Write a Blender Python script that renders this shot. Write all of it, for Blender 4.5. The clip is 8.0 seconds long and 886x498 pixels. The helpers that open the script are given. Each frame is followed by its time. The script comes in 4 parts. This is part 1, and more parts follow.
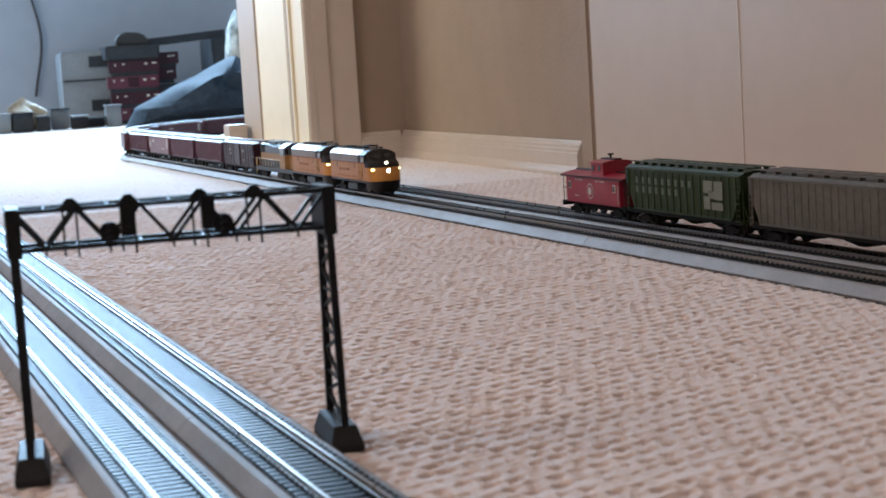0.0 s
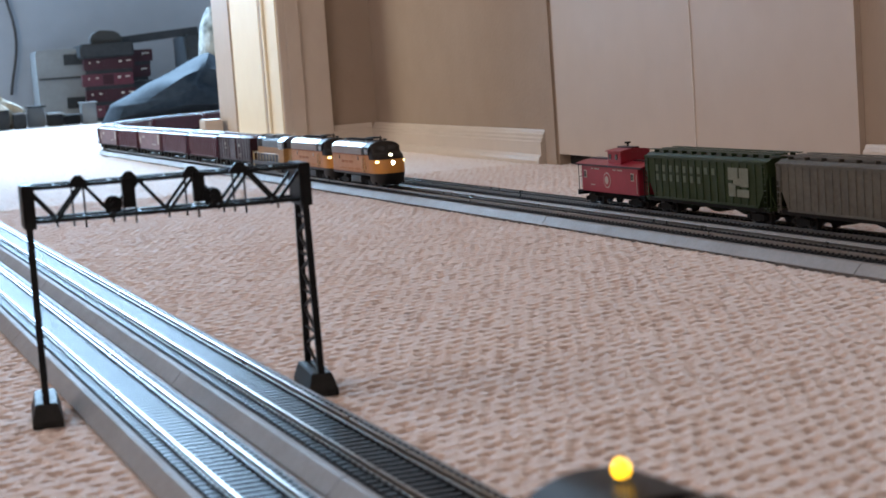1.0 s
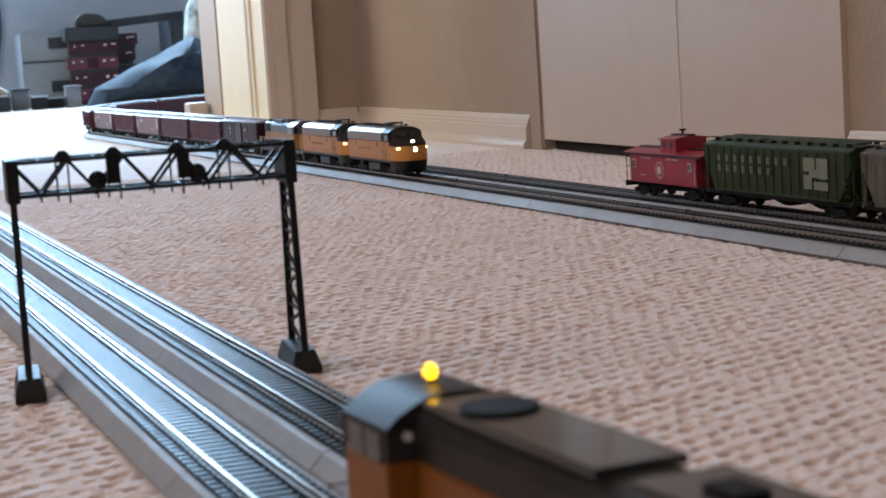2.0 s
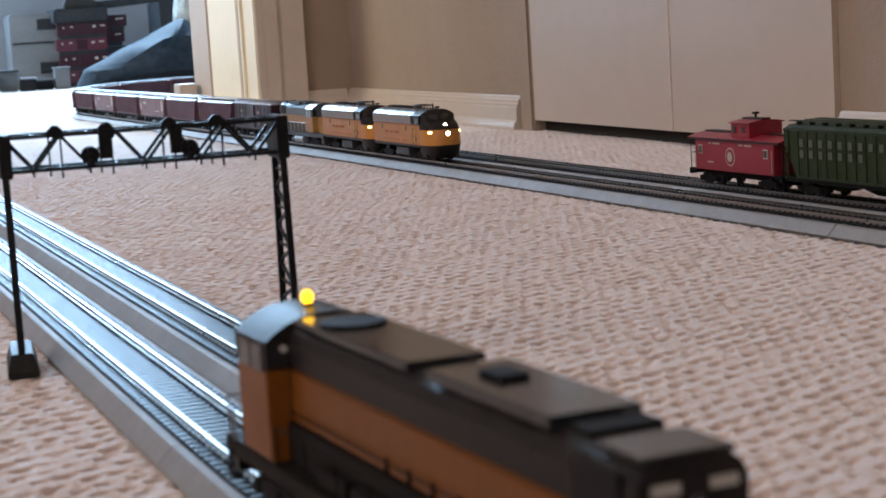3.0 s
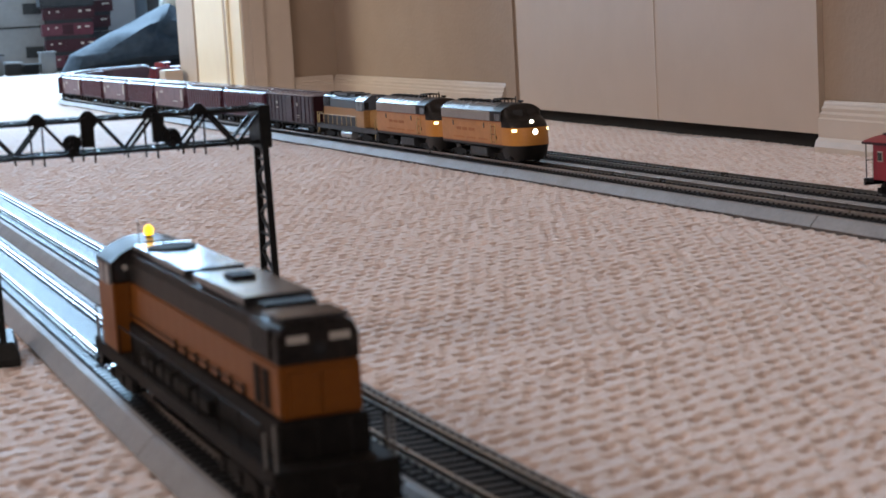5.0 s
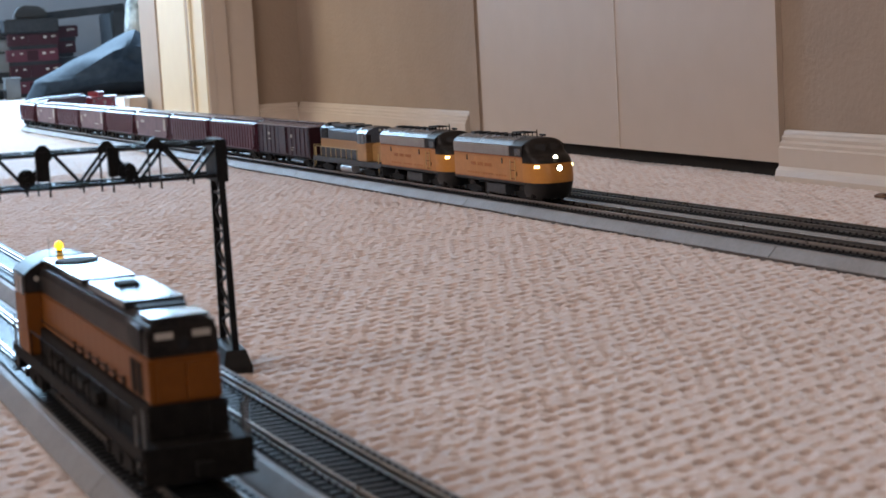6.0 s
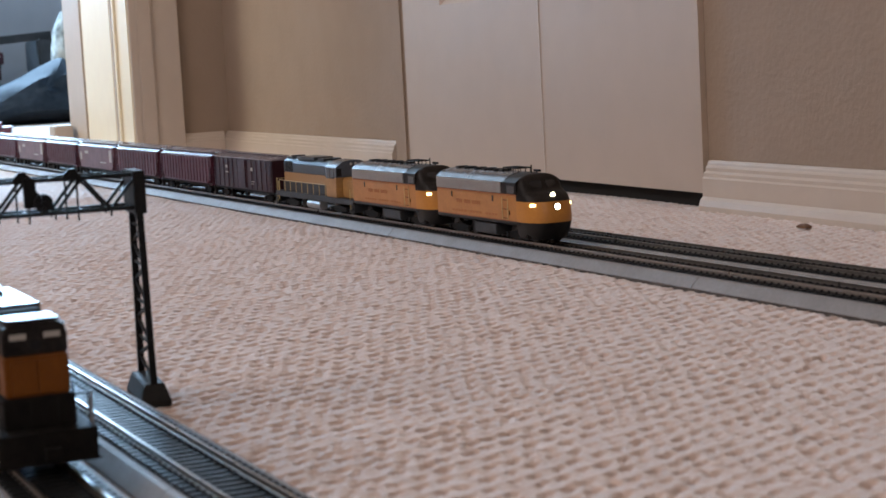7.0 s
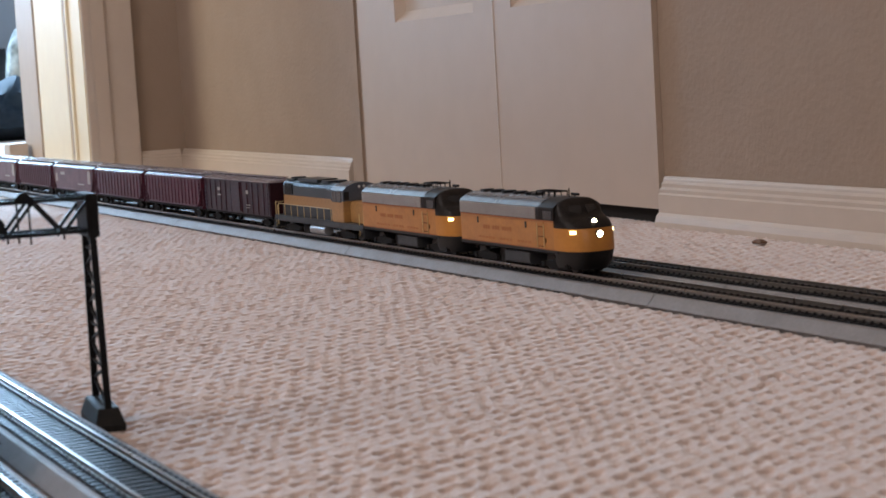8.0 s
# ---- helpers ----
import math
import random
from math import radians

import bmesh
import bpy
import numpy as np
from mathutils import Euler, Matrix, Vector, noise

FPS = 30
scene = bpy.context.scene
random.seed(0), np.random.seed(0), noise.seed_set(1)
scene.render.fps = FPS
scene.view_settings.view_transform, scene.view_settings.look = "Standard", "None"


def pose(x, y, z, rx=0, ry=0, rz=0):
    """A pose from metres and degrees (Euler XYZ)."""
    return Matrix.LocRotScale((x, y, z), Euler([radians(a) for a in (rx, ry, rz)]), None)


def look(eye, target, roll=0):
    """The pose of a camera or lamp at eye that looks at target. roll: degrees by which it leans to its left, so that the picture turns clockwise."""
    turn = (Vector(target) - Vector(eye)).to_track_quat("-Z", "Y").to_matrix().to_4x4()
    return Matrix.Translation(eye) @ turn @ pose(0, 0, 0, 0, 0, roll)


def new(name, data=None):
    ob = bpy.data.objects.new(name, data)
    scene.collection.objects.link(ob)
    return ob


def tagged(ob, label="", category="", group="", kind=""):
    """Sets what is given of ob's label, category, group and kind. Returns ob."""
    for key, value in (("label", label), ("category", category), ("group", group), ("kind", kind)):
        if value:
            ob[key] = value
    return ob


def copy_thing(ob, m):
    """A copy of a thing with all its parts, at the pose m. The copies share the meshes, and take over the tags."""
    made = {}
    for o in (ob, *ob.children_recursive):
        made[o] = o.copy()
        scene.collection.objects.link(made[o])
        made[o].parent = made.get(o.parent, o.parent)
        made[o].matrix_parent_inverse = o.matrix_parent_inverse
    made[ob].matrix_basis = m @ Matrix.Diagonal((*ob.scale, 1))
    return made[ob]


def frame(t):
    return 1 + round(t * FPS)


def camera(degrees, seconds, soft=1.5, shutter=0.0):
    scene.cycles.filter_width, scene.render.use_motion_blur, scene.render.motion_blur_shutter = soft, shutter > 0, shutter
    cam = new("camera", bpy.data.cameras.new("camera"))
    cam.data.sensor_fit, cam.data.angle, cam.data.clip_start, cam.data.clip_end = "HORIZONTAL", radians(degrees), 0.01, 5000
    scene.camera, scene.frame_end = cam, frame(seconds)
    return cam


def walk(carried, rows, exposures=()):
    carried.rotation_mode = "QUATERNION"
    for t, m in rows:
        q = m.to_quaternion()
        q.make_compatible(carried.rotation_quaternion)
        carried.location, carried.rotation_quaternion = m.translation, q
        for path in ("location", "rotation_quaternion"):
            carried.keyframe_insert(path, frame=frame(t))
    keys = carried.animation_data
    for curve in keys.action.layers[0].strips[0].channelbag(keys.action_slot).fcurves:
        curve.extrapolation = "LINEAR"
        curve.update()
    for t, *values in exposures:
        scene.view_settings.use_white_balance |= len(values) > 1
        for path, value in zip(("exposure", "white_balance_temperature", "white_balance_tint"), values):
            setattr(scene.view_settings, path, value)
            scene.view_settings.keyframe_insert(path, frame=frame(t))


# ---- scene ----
cam = camera(28.1, 8.0, soft=1.6)
# a small real aperture, focused on the far line
cam.data.dof.use_dof, cam.data.dof.focus_distance, cam.data.dof.aperture_fstop = True, 1.5, 31.0


def aim(x, y, z, heading, tilt, lean):
    h, p = radians(heading), radians(tilt)
    ahead = Vector((-math.sin(h) * math.cos(p), math.cos(h) * math.cos(p), math.sin(p)))
    return look((x, y, z), Vector((x, y, z)) + ahead, lean)


# eye x, y, z; heading (left of north), tilt, lean
PATH = [
    (0.00, -0.0952, -0.7821, 0.1466, 74.684, -5.942, -3.509),
    (0.10, -0.0551, -0.7929, 0.1459, 74.455, -5.917, -3.730),
    (0.20, -0.0219, -0.8017, 0.1452, 74.260, -5.895, -3.920),
    (0.30, -0.0071, -0.8057, 0.1450, 74.172, -5.885, -4.003),
    (0.50, -0.0011, -0.8072, 0.1448, 74.137, -5.881, -4.038),
    (1.00, -0.0002, -0.8035, 0.1442, 73.868, -6.158, -4.099),
    (1.50, -0.0003, -0.8033, 0.1423, 73.573, -6.350, -3.852),
    (3.00, 0.0009, -0.8061, 0.1371, 73.059, -7.154, -3.526),
    (3.50, 0.0001, -0.8054, 0.1367, 72.964, -7.440, -3.627),
    (4.00, 0.0019, -0.8051, 0.1373, 72.906, -7.592, -3.390),
    (5.50, 0.0022, -0.8023, 0.1407, 72.374, -7.444, -3.219),
    (6.00, 0.0033, -0.7993, 0.1427, 71.546, -6.895, -3.242),
    (6.50, -0.0000, -0.7967, 0.1427, 70.271, -6.417, -3.146),
    (7.00, 0.0011, -0.7941, 0.1436, 69.223, -6.096, -3.028),
    (7.50, 0.0010, -0.7933, 0.1450, 68.399, -5.824, -3.219),
    (8.00, 0.0002, -0.7919, 0.1462, 67.855, -5.702, -3.325),
]
walk(cam, [(t, aim(*row)) for t, *row in PATH])

# ---- light ----
world = bpy.data.worlds.new("sky")
scene.world = world
world.use_nodes = True
_n, _l = world.node_tree.nodes, world.node_tree.links
_sky = _n.new("ShaderNodeTexSky")
_sky.sky_type, _sky.sun_disc, _sky.sun_elevation, _sky.sun_rotation = "NISHITA", False, radians(40), radians(200)
_l.new(_sky.outputs[0], _n["Background"].inputs[0])
_n["Background"].inputs[1].default_value = 0.12


def window_light(name, place, target, sx, sy, watts, colour):
    d = bpy.data.lights.new(name, "AREA")
    d.shape, d.size, d.size_y, d.energy, d.color = "RECTANGLE", sx, sy, watts, colour
    ob = new(name, d)
    ob.matrix_world = look(place, target)
    return ob


# cool daylight through the window in the far room's end wall, warmer daylight through its assumed side window,
# and two fill lamps added in made-up windows beside and behind the camera
window_light("window_light_far", (-7.17, -0.45, 1.30), (-3.0, -0.75, 0.9), 2.1, 1.25, 240, (0.43, 0.69, 1.0))
window_light("window_light_side", (-4.5, -2.46, 1.35), (-4.5, 0, 1.0), 1.5, 1.2, 46, (1.0, 0.88, 0.64))
# added fill for wall, carpet and corner, from no known source
window_light("window_light_room", (-1.4, -2.46, 1.55), (-1.5, -1.0, 1.1), 1.5, 1.2, 24, (1.0, 0.84, 0.78))
window_light("window_light_east", (1.94, -1.5, 1.45), (0.0, -1.5, 1.1), 1.6, 1.3, 15, (1.0, 0.85, 0.77))
scene.view_settings.exposure = 0.0


# ---- materials ----
def mat(name, colour, rough=0.6, metal=0.0, second=None, scale=40.0, bump=0.0, bscale=300.0, mix=0.5, vary=0.0, spec=0.5, emit=None, detail=3.0, coat=0.0):
    """A surface with two scales of variation and fine relief."""
    m = bpy.data.materials.new(name)
    m.use_nodes = True
    n, l = m.node_tree.nodes, m.node_tree.links
    b = n["Principled BSDF"]
    b.inputs["Roughness"].default_value, b.inputs["Metallic"].default_value = rough, metal
    b.inputs["Specular IOR Level"].default_value = spec
    b.inputs["Coat Weight"].default_value = coat
    b.inputs["Base Color"].default_value = (*colour, 1)
    co = n.new("ShaderNodeTexCoord")
    if second:
        t1 = n.new("ShaderNodeTexNoise")
        t1.inputs["Scale"].default_value, t1.inputs["Detail"].default_value = scale, detail
        t2 = n.new("ShaderNodeTexNoise")
        t2.inputs["Scale"].default_value, t2.inputs["Detail"].default_value = scale * 7, 2
        l.new(co.outputs["Object"], t1.inputs["Vector"])
        l.new(co.outputs["Object"], t2.inputs["Vector"])
        add = n.new("ShaderNodeMath")
        add.operation = "ADD"
        l.new(t1.outputs[0], add.inputs[0])
        l.new(t2.outputs[0], add.inputs[1])
        r = n.new("ShaderNodeMapRange")
        r.inputs[1].default_value, r.inputs[2].default_value = 0.7, 1.3
        r.inputs[3].default_value, r.inputs[4].default_value = 0.0, mix * 2
        l.new(add.outputs[0], r.inputs[0])
        mx = n.new("ShaderNodeMixRGB")
        mx.inputs[1].default_value, mx.inputs[2].default_value = (*colour, 1), (*second, 1)
        l.new(r.outputs[0], mx.inputs[0])
        out = mx.outputs[0]
        if vary:
            oi = n.new("ShaderNodeObjectInfo")
            hs = n.new("ShaderNodeHueSaturation")
            mr = n.new("ShaderNodeMapRange")
            mr.inputs[3].default_value, mr.inputs[4].default_value = 1 - vary, 1 + vary
            l.new(oi.outputs["Random"], mr.inputs[0])
            l.new(mr.outputs[0], hs.inputs["Value"])
            l.new(out, hs.inputs["Color"])
            out = hs.outputs[0]
        l.new(out, b.inputs["Base Color"])
        rr = n.new("ShaderNodeMapRange")
        rr.inputs[3].default_value, rr.inputs[4].default_value = max(0.02, rough - 0.08), min(1, rough + 0.08)
        l.new(t1.outputs[0], rr.inputs[0])
        l.new(rr.outputs[0], b.inputs["Roughness"])
    if bump:
        t3 = n.new("ShaderNodeTexNoise")
        t3.inputs["Scale"].default_value, t3.inputs["Detail"].default_value = bscale, 4
        l.new(co.outputs["Object"], t3.inputs["Vector"])
        bp = n.new("ShaderNodeBump")
        bp.inputs["Strength"].default_value, bp.inputs["Distance"].default_value = 0.6, bump
        l.new(t3.outputs[0], bp.inputs["Height"])
        l.new(bp.outputs[0], b.inputs["Normal"])
    if emit:
        b.inputs["Emission Color"].default_value = (*emit[:3], 1)
        b.inputs["Emission Strength"].default_value = emit[3]
    return m


M = {}
M["carpet"] = mat("beige_loop_carpet", (0.72, 0.575, 0.510), 0.62, second=(0.63, 0.492, 0.428), scale=30, bump=0.0006, bscale=1400, spec=0.5, mix=0.45)
M["carpet"].node_tree.nodes["Principled BSDF"].inputs["Sheen Weight"].default_value = 0.9
M["wall"] = mat("tan_wall_paint", (0.325, 0.245, 0.182), 0.75, second=(0.290, 0.216, 0.158), scale=3, bump=0.0012, bscale=160, mix=0.4)
M["trim"] = mat("off_white_trim_paint", (0.55, 0.47, 0.39), 0.4, second=(0.50, 0.425, 0.35), scale=6, bump=0.0002, bscale=90, mix=0.35)
# cream paint lightened to carry the daylight on jamb and open door
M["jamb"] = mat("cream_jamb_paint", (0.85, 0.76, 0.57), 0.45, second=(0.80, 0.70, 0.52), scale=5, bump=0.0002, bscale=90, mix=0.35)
M["door"] = mat("off_white_door_paint", (0.48, 0.388, 0.305), 0.45, second=(0.44, 0.352, 0.274), scale=4, bump=0.0002, bscale=120, mix=0.35)
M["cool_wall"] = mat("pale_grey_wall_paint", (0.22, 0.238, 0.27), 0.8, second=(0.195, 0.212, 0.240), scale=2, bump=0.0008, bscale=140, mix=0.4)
M["ceiling"] = mat("white_ceiling_paint", (0.80, 0.78, 0.75), 0.9, second=(0.76, 0.74, 0.70), scale=3)
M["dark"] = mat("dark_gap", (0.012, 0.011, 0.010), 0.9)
M["roadbed"] = mat("grey_plastic_roadbed", (0.255, 0.240, 0.232), 0.55, second=(0.21, 0.197, 0.190), scale=60, bump=0.00025, bscale=1500, mix=0.5, vary=0.06, spec=0.22)
M["tie"] = mat("black_plastic_ties", (0.014, 0.016, 0.018), 0.38, spec=0.08, second=(0.020, 0.020, 0.021), scale=120, bump=0.0001, bscale=3000)
M["ballast"] = mat("dark_moulded_ballast", (0.022, 0.025, 0.028), 0.68, spec=0.06, second=(0.035, 0.036, 0.038), scale=300, bump=0.0003, bscale=2500)
M["rail"] = mat("nickel_rail", (0.46, 0.45, 0.44), 0.30, 1.0, second=(0.42, 0.39, 0.35), scale=80)
M["gantry"] = mat("black_plastic_gantry", (0.004, 0.004, 0.005), 0.45, spec=0.15, second=(0.010, 0.010, 0.010), scale=150)
M["base"] = mat("dark_grey_plastic_base", (0.014, 0.014, 0.014), 0.5, spec=0.15, second=(0.024, 0.023, 0.022), scale=150)
M["orange"] = mat("orange_loco_paint", (0.52, 0.22, 0.035), 0.4, second=(0.44, 0.175, 0.03), scale=60, mix=0.35)
M["darkorange"] = mat("deep_orange_loco_paint", (0.18, 0.058, 0.007), 0.38, spec=0.18, second=(0.145, 0.046, 0.006), scale=60, mix=0.4)
M["orange2"] = mat("weathered_orange_paint", (0.46, 0.20, 0.050), 0.45, second=(0.36, 0.150, 0.038), scale=60, mix=0.4)
M["black"] = mat("loco_black_paint", (0.009, 0.009, 0.009), 0.38, spec=0.3, second=(0.016, 0.015, 0.015), scale=90)
M["under"] = mat("grimy_black_underframe", (0.006, 0.006, 0.006), 0.6, spec=0.08, second=(0.016, 0.014, 0.013), scale=200)
M["silver"] = mat("grey_roof_paint", (0.095, 0.112, 0.138), 0.25, second=(0.070, 0.082, 0.102), scale=60)
M["grille"] = mat("silver_grille", (0.33, 0.32, 0.31), 0.5, 0.0, second=(0.29, 0.265, 0.25), scale=120)
M["brownroof"] = mat("dark_brown_roof_paint", (0.007, 0.006, 0.006), 0.42, spec=0.14, second=(0.024, 0.020, 0.018), scale=80)
M["plate"] = mat("glossy_dark_roof_plate", (0.012, 0.013, 0.016), 0.16, spec=0.5, second=(0.020, 0.021, 0.024), scale=70)
M["railgrey"] = mat("pale_grey_railing", (0.17, 0.165, 0.155), 0.45, second=(0.12, 0.115, 0.11), scale=200)
M["wheel"] = mat("blackened_wheel", (0.03, 0.028, 0.026), 0.45, 0.4, second=(0.06, 0.05, 0.045), scale=200)
M["maroon"] = mat("oxide_red_car_paint", (0.085, 0.010, 0.024), 0.40, second=(0.054, 0.008, 0.017), scale=50, mix=0.5, vary=0.12)
M["maroon2"] = mat("faded_oxide_car_paint", (0.150, 0.050, 0.066), 0.45, second=(0.075, 0.025, 0.031), scale=50, mix=0.5, vary=0.15)
M["maroondark"] = mat("dark_brown_car_paint", (0.036, 0.007, 0.013), 0.42, spec=0.3, second=(0.024, 0.006, 0.010), scale=50, mix=0.5, vary=0.12)
# pale grey puts part of the roofs' sheen into their colour
M["carroof"] = mat("dusty_car_roof", (0.33, 0.31, 0.34), 0.22, spec=0.8, second=(0.20, 0.15, 0.15), scale=60)
M["red"] = mat("caboose_red_paint", (0.27, 0.010, 0.028), 0.4, second=(0.21, 0.012, 0.02), scale=50, mix=0.4)
M["green"] = mat("dark_green_car_paint", (0.022, 0.036, 0.011), 0.5, spec=0.25, second=(0.016, 0.026, 0.008), scale=60, mix=0.5)
M["ochre"] = mat("faded_ochre_loco_paint", (0.40, 0.215, 0.065), 0.5, second=(0.28, 0.150, 0.055), scale=60, mix=0.5)
M["tank"] = mat("dark_grey_tank", (0.035, 0.037, 0.040), 0.5, second=(0.022, 0.022, 0.023), scale=120)
M["slate"] = mat("slate_loco_paint", (0.024, 0.032, 0.040), 0.30, spec=0.25, second=(0.045, 0.053, 0.060), scale=70)
M["faded"] = mat("faded_lettering", (0.080, 0.100, 0.058), 0.6)
M["grey"] = mat("weathered_grey_car_paint", (0.098, 0.086, 0.064), 0.6, second=(0.066, 0.057, 0.043), scale=40, mix=0.6)
M["herald"] = mat("dusty_cream_herald", (0.17, 0.175, 0.125), 0.6, second=(0.115, 0.125, 0.085), scale=90)
M["white"] = mat("white_lettering", (0.42, 0.39, 0.35), 0.6)
M["maroonletter"] = mat("maroon_lettering", (0.36, 0.13, 0.04), 0.6)
M["faintletter"] = mat("worn_lettering", (0.40, 0.155, 0.045), 0.6)
M["glass"] = mat("dark_window_glass", (0.02, 0.02, 0.022), 0.08, spec=0.6)
M["headlight"] = mat("lit_headlight", (1, 0.95, 0.8), 0.3, emit=(1.0, 0.90, 0.62, 14))
M["marker"] = mat("lit_number_board", (1, 0.9, 0.5), 0.3, emit=(1.0, 0.80, 0.30, 6))
M["beacon"] = mat("lit_amber_beacon", (1, 0.6, 0.05), 0.3, emit=(1.0, 0.52, 0.01, 4.5))
M["handrail"] = mat("cream_handrail", (0.55, 0.42, 0.20), 0.45)
M["steel"] = mat("brushed_tank_steel", (0.38, 0.38, 0.38), 0.35, 0.6)
M["boxgrey"] = mat("grey_plastic_case", (0.165, 0.18, 0.19), 0.6, second=(0.14, 0.152, 0.162), scale=8)
M["boxdark"] = mat("dark_case", (0.018, 0.021, 0.024), 0.6, spec=0.2, second=(0.030, 0.032, 0.036), scale=10)
M["tarp"] = mat("dark_slate_fabric", (0.012, 0.018, 0.026), 0.7, spec=0.12, second=(0.026, 0.036, 0.048), scale=6, bump=0.004, bscale=14)
M["camo"] = mat("mottled_grey_fabric", (0.42, 0.42, 0.38), 0.9, second=(0.10, 0.11, 0.10), scale=5, mix=0.75, bump=0.004, bscale=20)
M["paper"] = mat("crumpled_beige_paper", (0.34, 0.29, 0.22), 0.8, second=(0.20, 0.17, 0.13), scale=12, bump=0.004, bscale=30)
M["cable"] = mat("black_cable", (0.015, 0.015, 0.015), 0.5)
M["debris"] = mat("brown_wood_chip", (0.10, 0.05, 0.03), 0.7, second=(0.2, 0.12, 0.07), scale=300)
M["pane"] = mat("window_glass", (0.9, 0.95, 1.0), 0.05)
M["pane"].node_tree.nodes["Principled BSDF"].inputs["Transmission Weight"].default_value = 1.0


# ---- mesh helpers ----
def box(bm, x0, x1, y0, y1, z0, z1, m=None):
    r = bmesh.ops.create_cube(bm, size=1.0)["verts"]
    bmesh.ops.scale(bm, vec=(x1 - x0, y1 - y0, z1 - z0), verts=r)
    bmesh.ops.translate(bm, vec=((x0 + x1) / 2, (y0 + y1) / 2, (z0 + z1) / 2), verts=r)
    if m:
        bmesh.ops.transform(bm, matrix=m, verts=r)
    return r


def rod(bm, a, b, r, n=6, r2=None):
    a, b = Vector(a), Vector(b)
    d = b - a
    v = bmesh.ops.create_cone(bm, cap_ends=True, segments=n, radius1=r, radius2=r if r2 is None else r2, depth=d.length)["verts"]
    bmesh.ops.transform(bm, matrix=Matrix.Translation((a + b) / 2) @ d.to_track_quat("Z", "Y").to_matrix().to_4x4(), verts=v)
    return v


def bar(bm, a, b, w, h):
    """A square bar from a to b."""
    a, b = Vector(a), Vector(b)
    d = b - a
    v = bmesh.ops.create_cube(bm, size=1.0)["verts"]
    bmesh.ops.scale(bm, vec=(w, h, d.length), verts=v)
    bmesh.ops.transform(bm, matrix=Matrix.Translation((a + b) / 2) @ d.to_track_quat("Z", "Y").to_matrix().to_4x4(), verts=v)
    return v


def ball(bm, c, r, u=10, v=7, squash=(1, 1, 1)):
    w = bmesh.ops.create_uvsphere(bm, u_segments=u, v_segments=v, radius=r)["verts"]
    bmesh.ops.scale(bm, vec=squash, verts=w)
    bmesh.ops.translate(bm, vec=c, verts=w)
    return w


def loft(bm, sections):
    """Skin through rings of equal length, with end caps."""
    rings = [[bm.verts.new(p) for p in ring] for ring in sections]
    n = len(rings[0])
    for a, b in zip(rings, rings[1:]):
        for i in range(n):
            bm.faces.new((a[i], a[(i + 1) % n], b[(i + 1) % n], b[i]))
    bm.faces.new(list(reversed(rings[0])))
    bm.faces.new(rings[-1])


def prism(bm, outline, x0, x1):
    """An outline in y, z drawn out along x."""
    loft(bm, [[(x0, y, z) for y, z in outline], [(x1, y, z) for y, z in outline]])


def finish(name, bm, material, bevel=0.0, smooth=False):
    bmesh.ops.recalc_face_normals(bm, faces=bm.faces)
    if bevel:
        bmesh.ops.bevel(bm, geom=[e for e in bm.edges if len(e.link_faces) == 2 and e.calc_face_angle(0) > 0.6], offset=bevel, segments=2, affect="EDGES", clamp_overlap=True)
    me = bpy.data.meshes.new(name)
    bm.to_mesh(me)
    bm.free()
    if smooth:
        me.shade_smooth()
        me.set_sharp_from_angle(angle=radians(40))
    me.materials.append(M[material])
    return me


def part(name, bm, material, parent=None, label="", bevel=0.0, smooth=False):
    ob = new(name, finish(name, bm, material, bevel, smooth))
    if parent:
        ob.parent = parent
    if label:
        ob["label"] = label
    return ob


def again(ob, m):
    """One more of a part, on the same mesh, under the same parent."""
    o = new(ob.name.split(".")[0], ob.data)
    o.parent = ob.parent
    o.matrix_local = m
    if "label" in ob:
        o["label"] = ob["label"]
    return o


def thing(name, label, category, group="", kind=""):
    return tagged(new(name), label, category, group, kind)


def structure(name, bm, material, label, category="", bevel=0.0):
    return tagged(part(name, bm, material, None, "", bevel), label, category or name.split("_")[0], kind="structure")


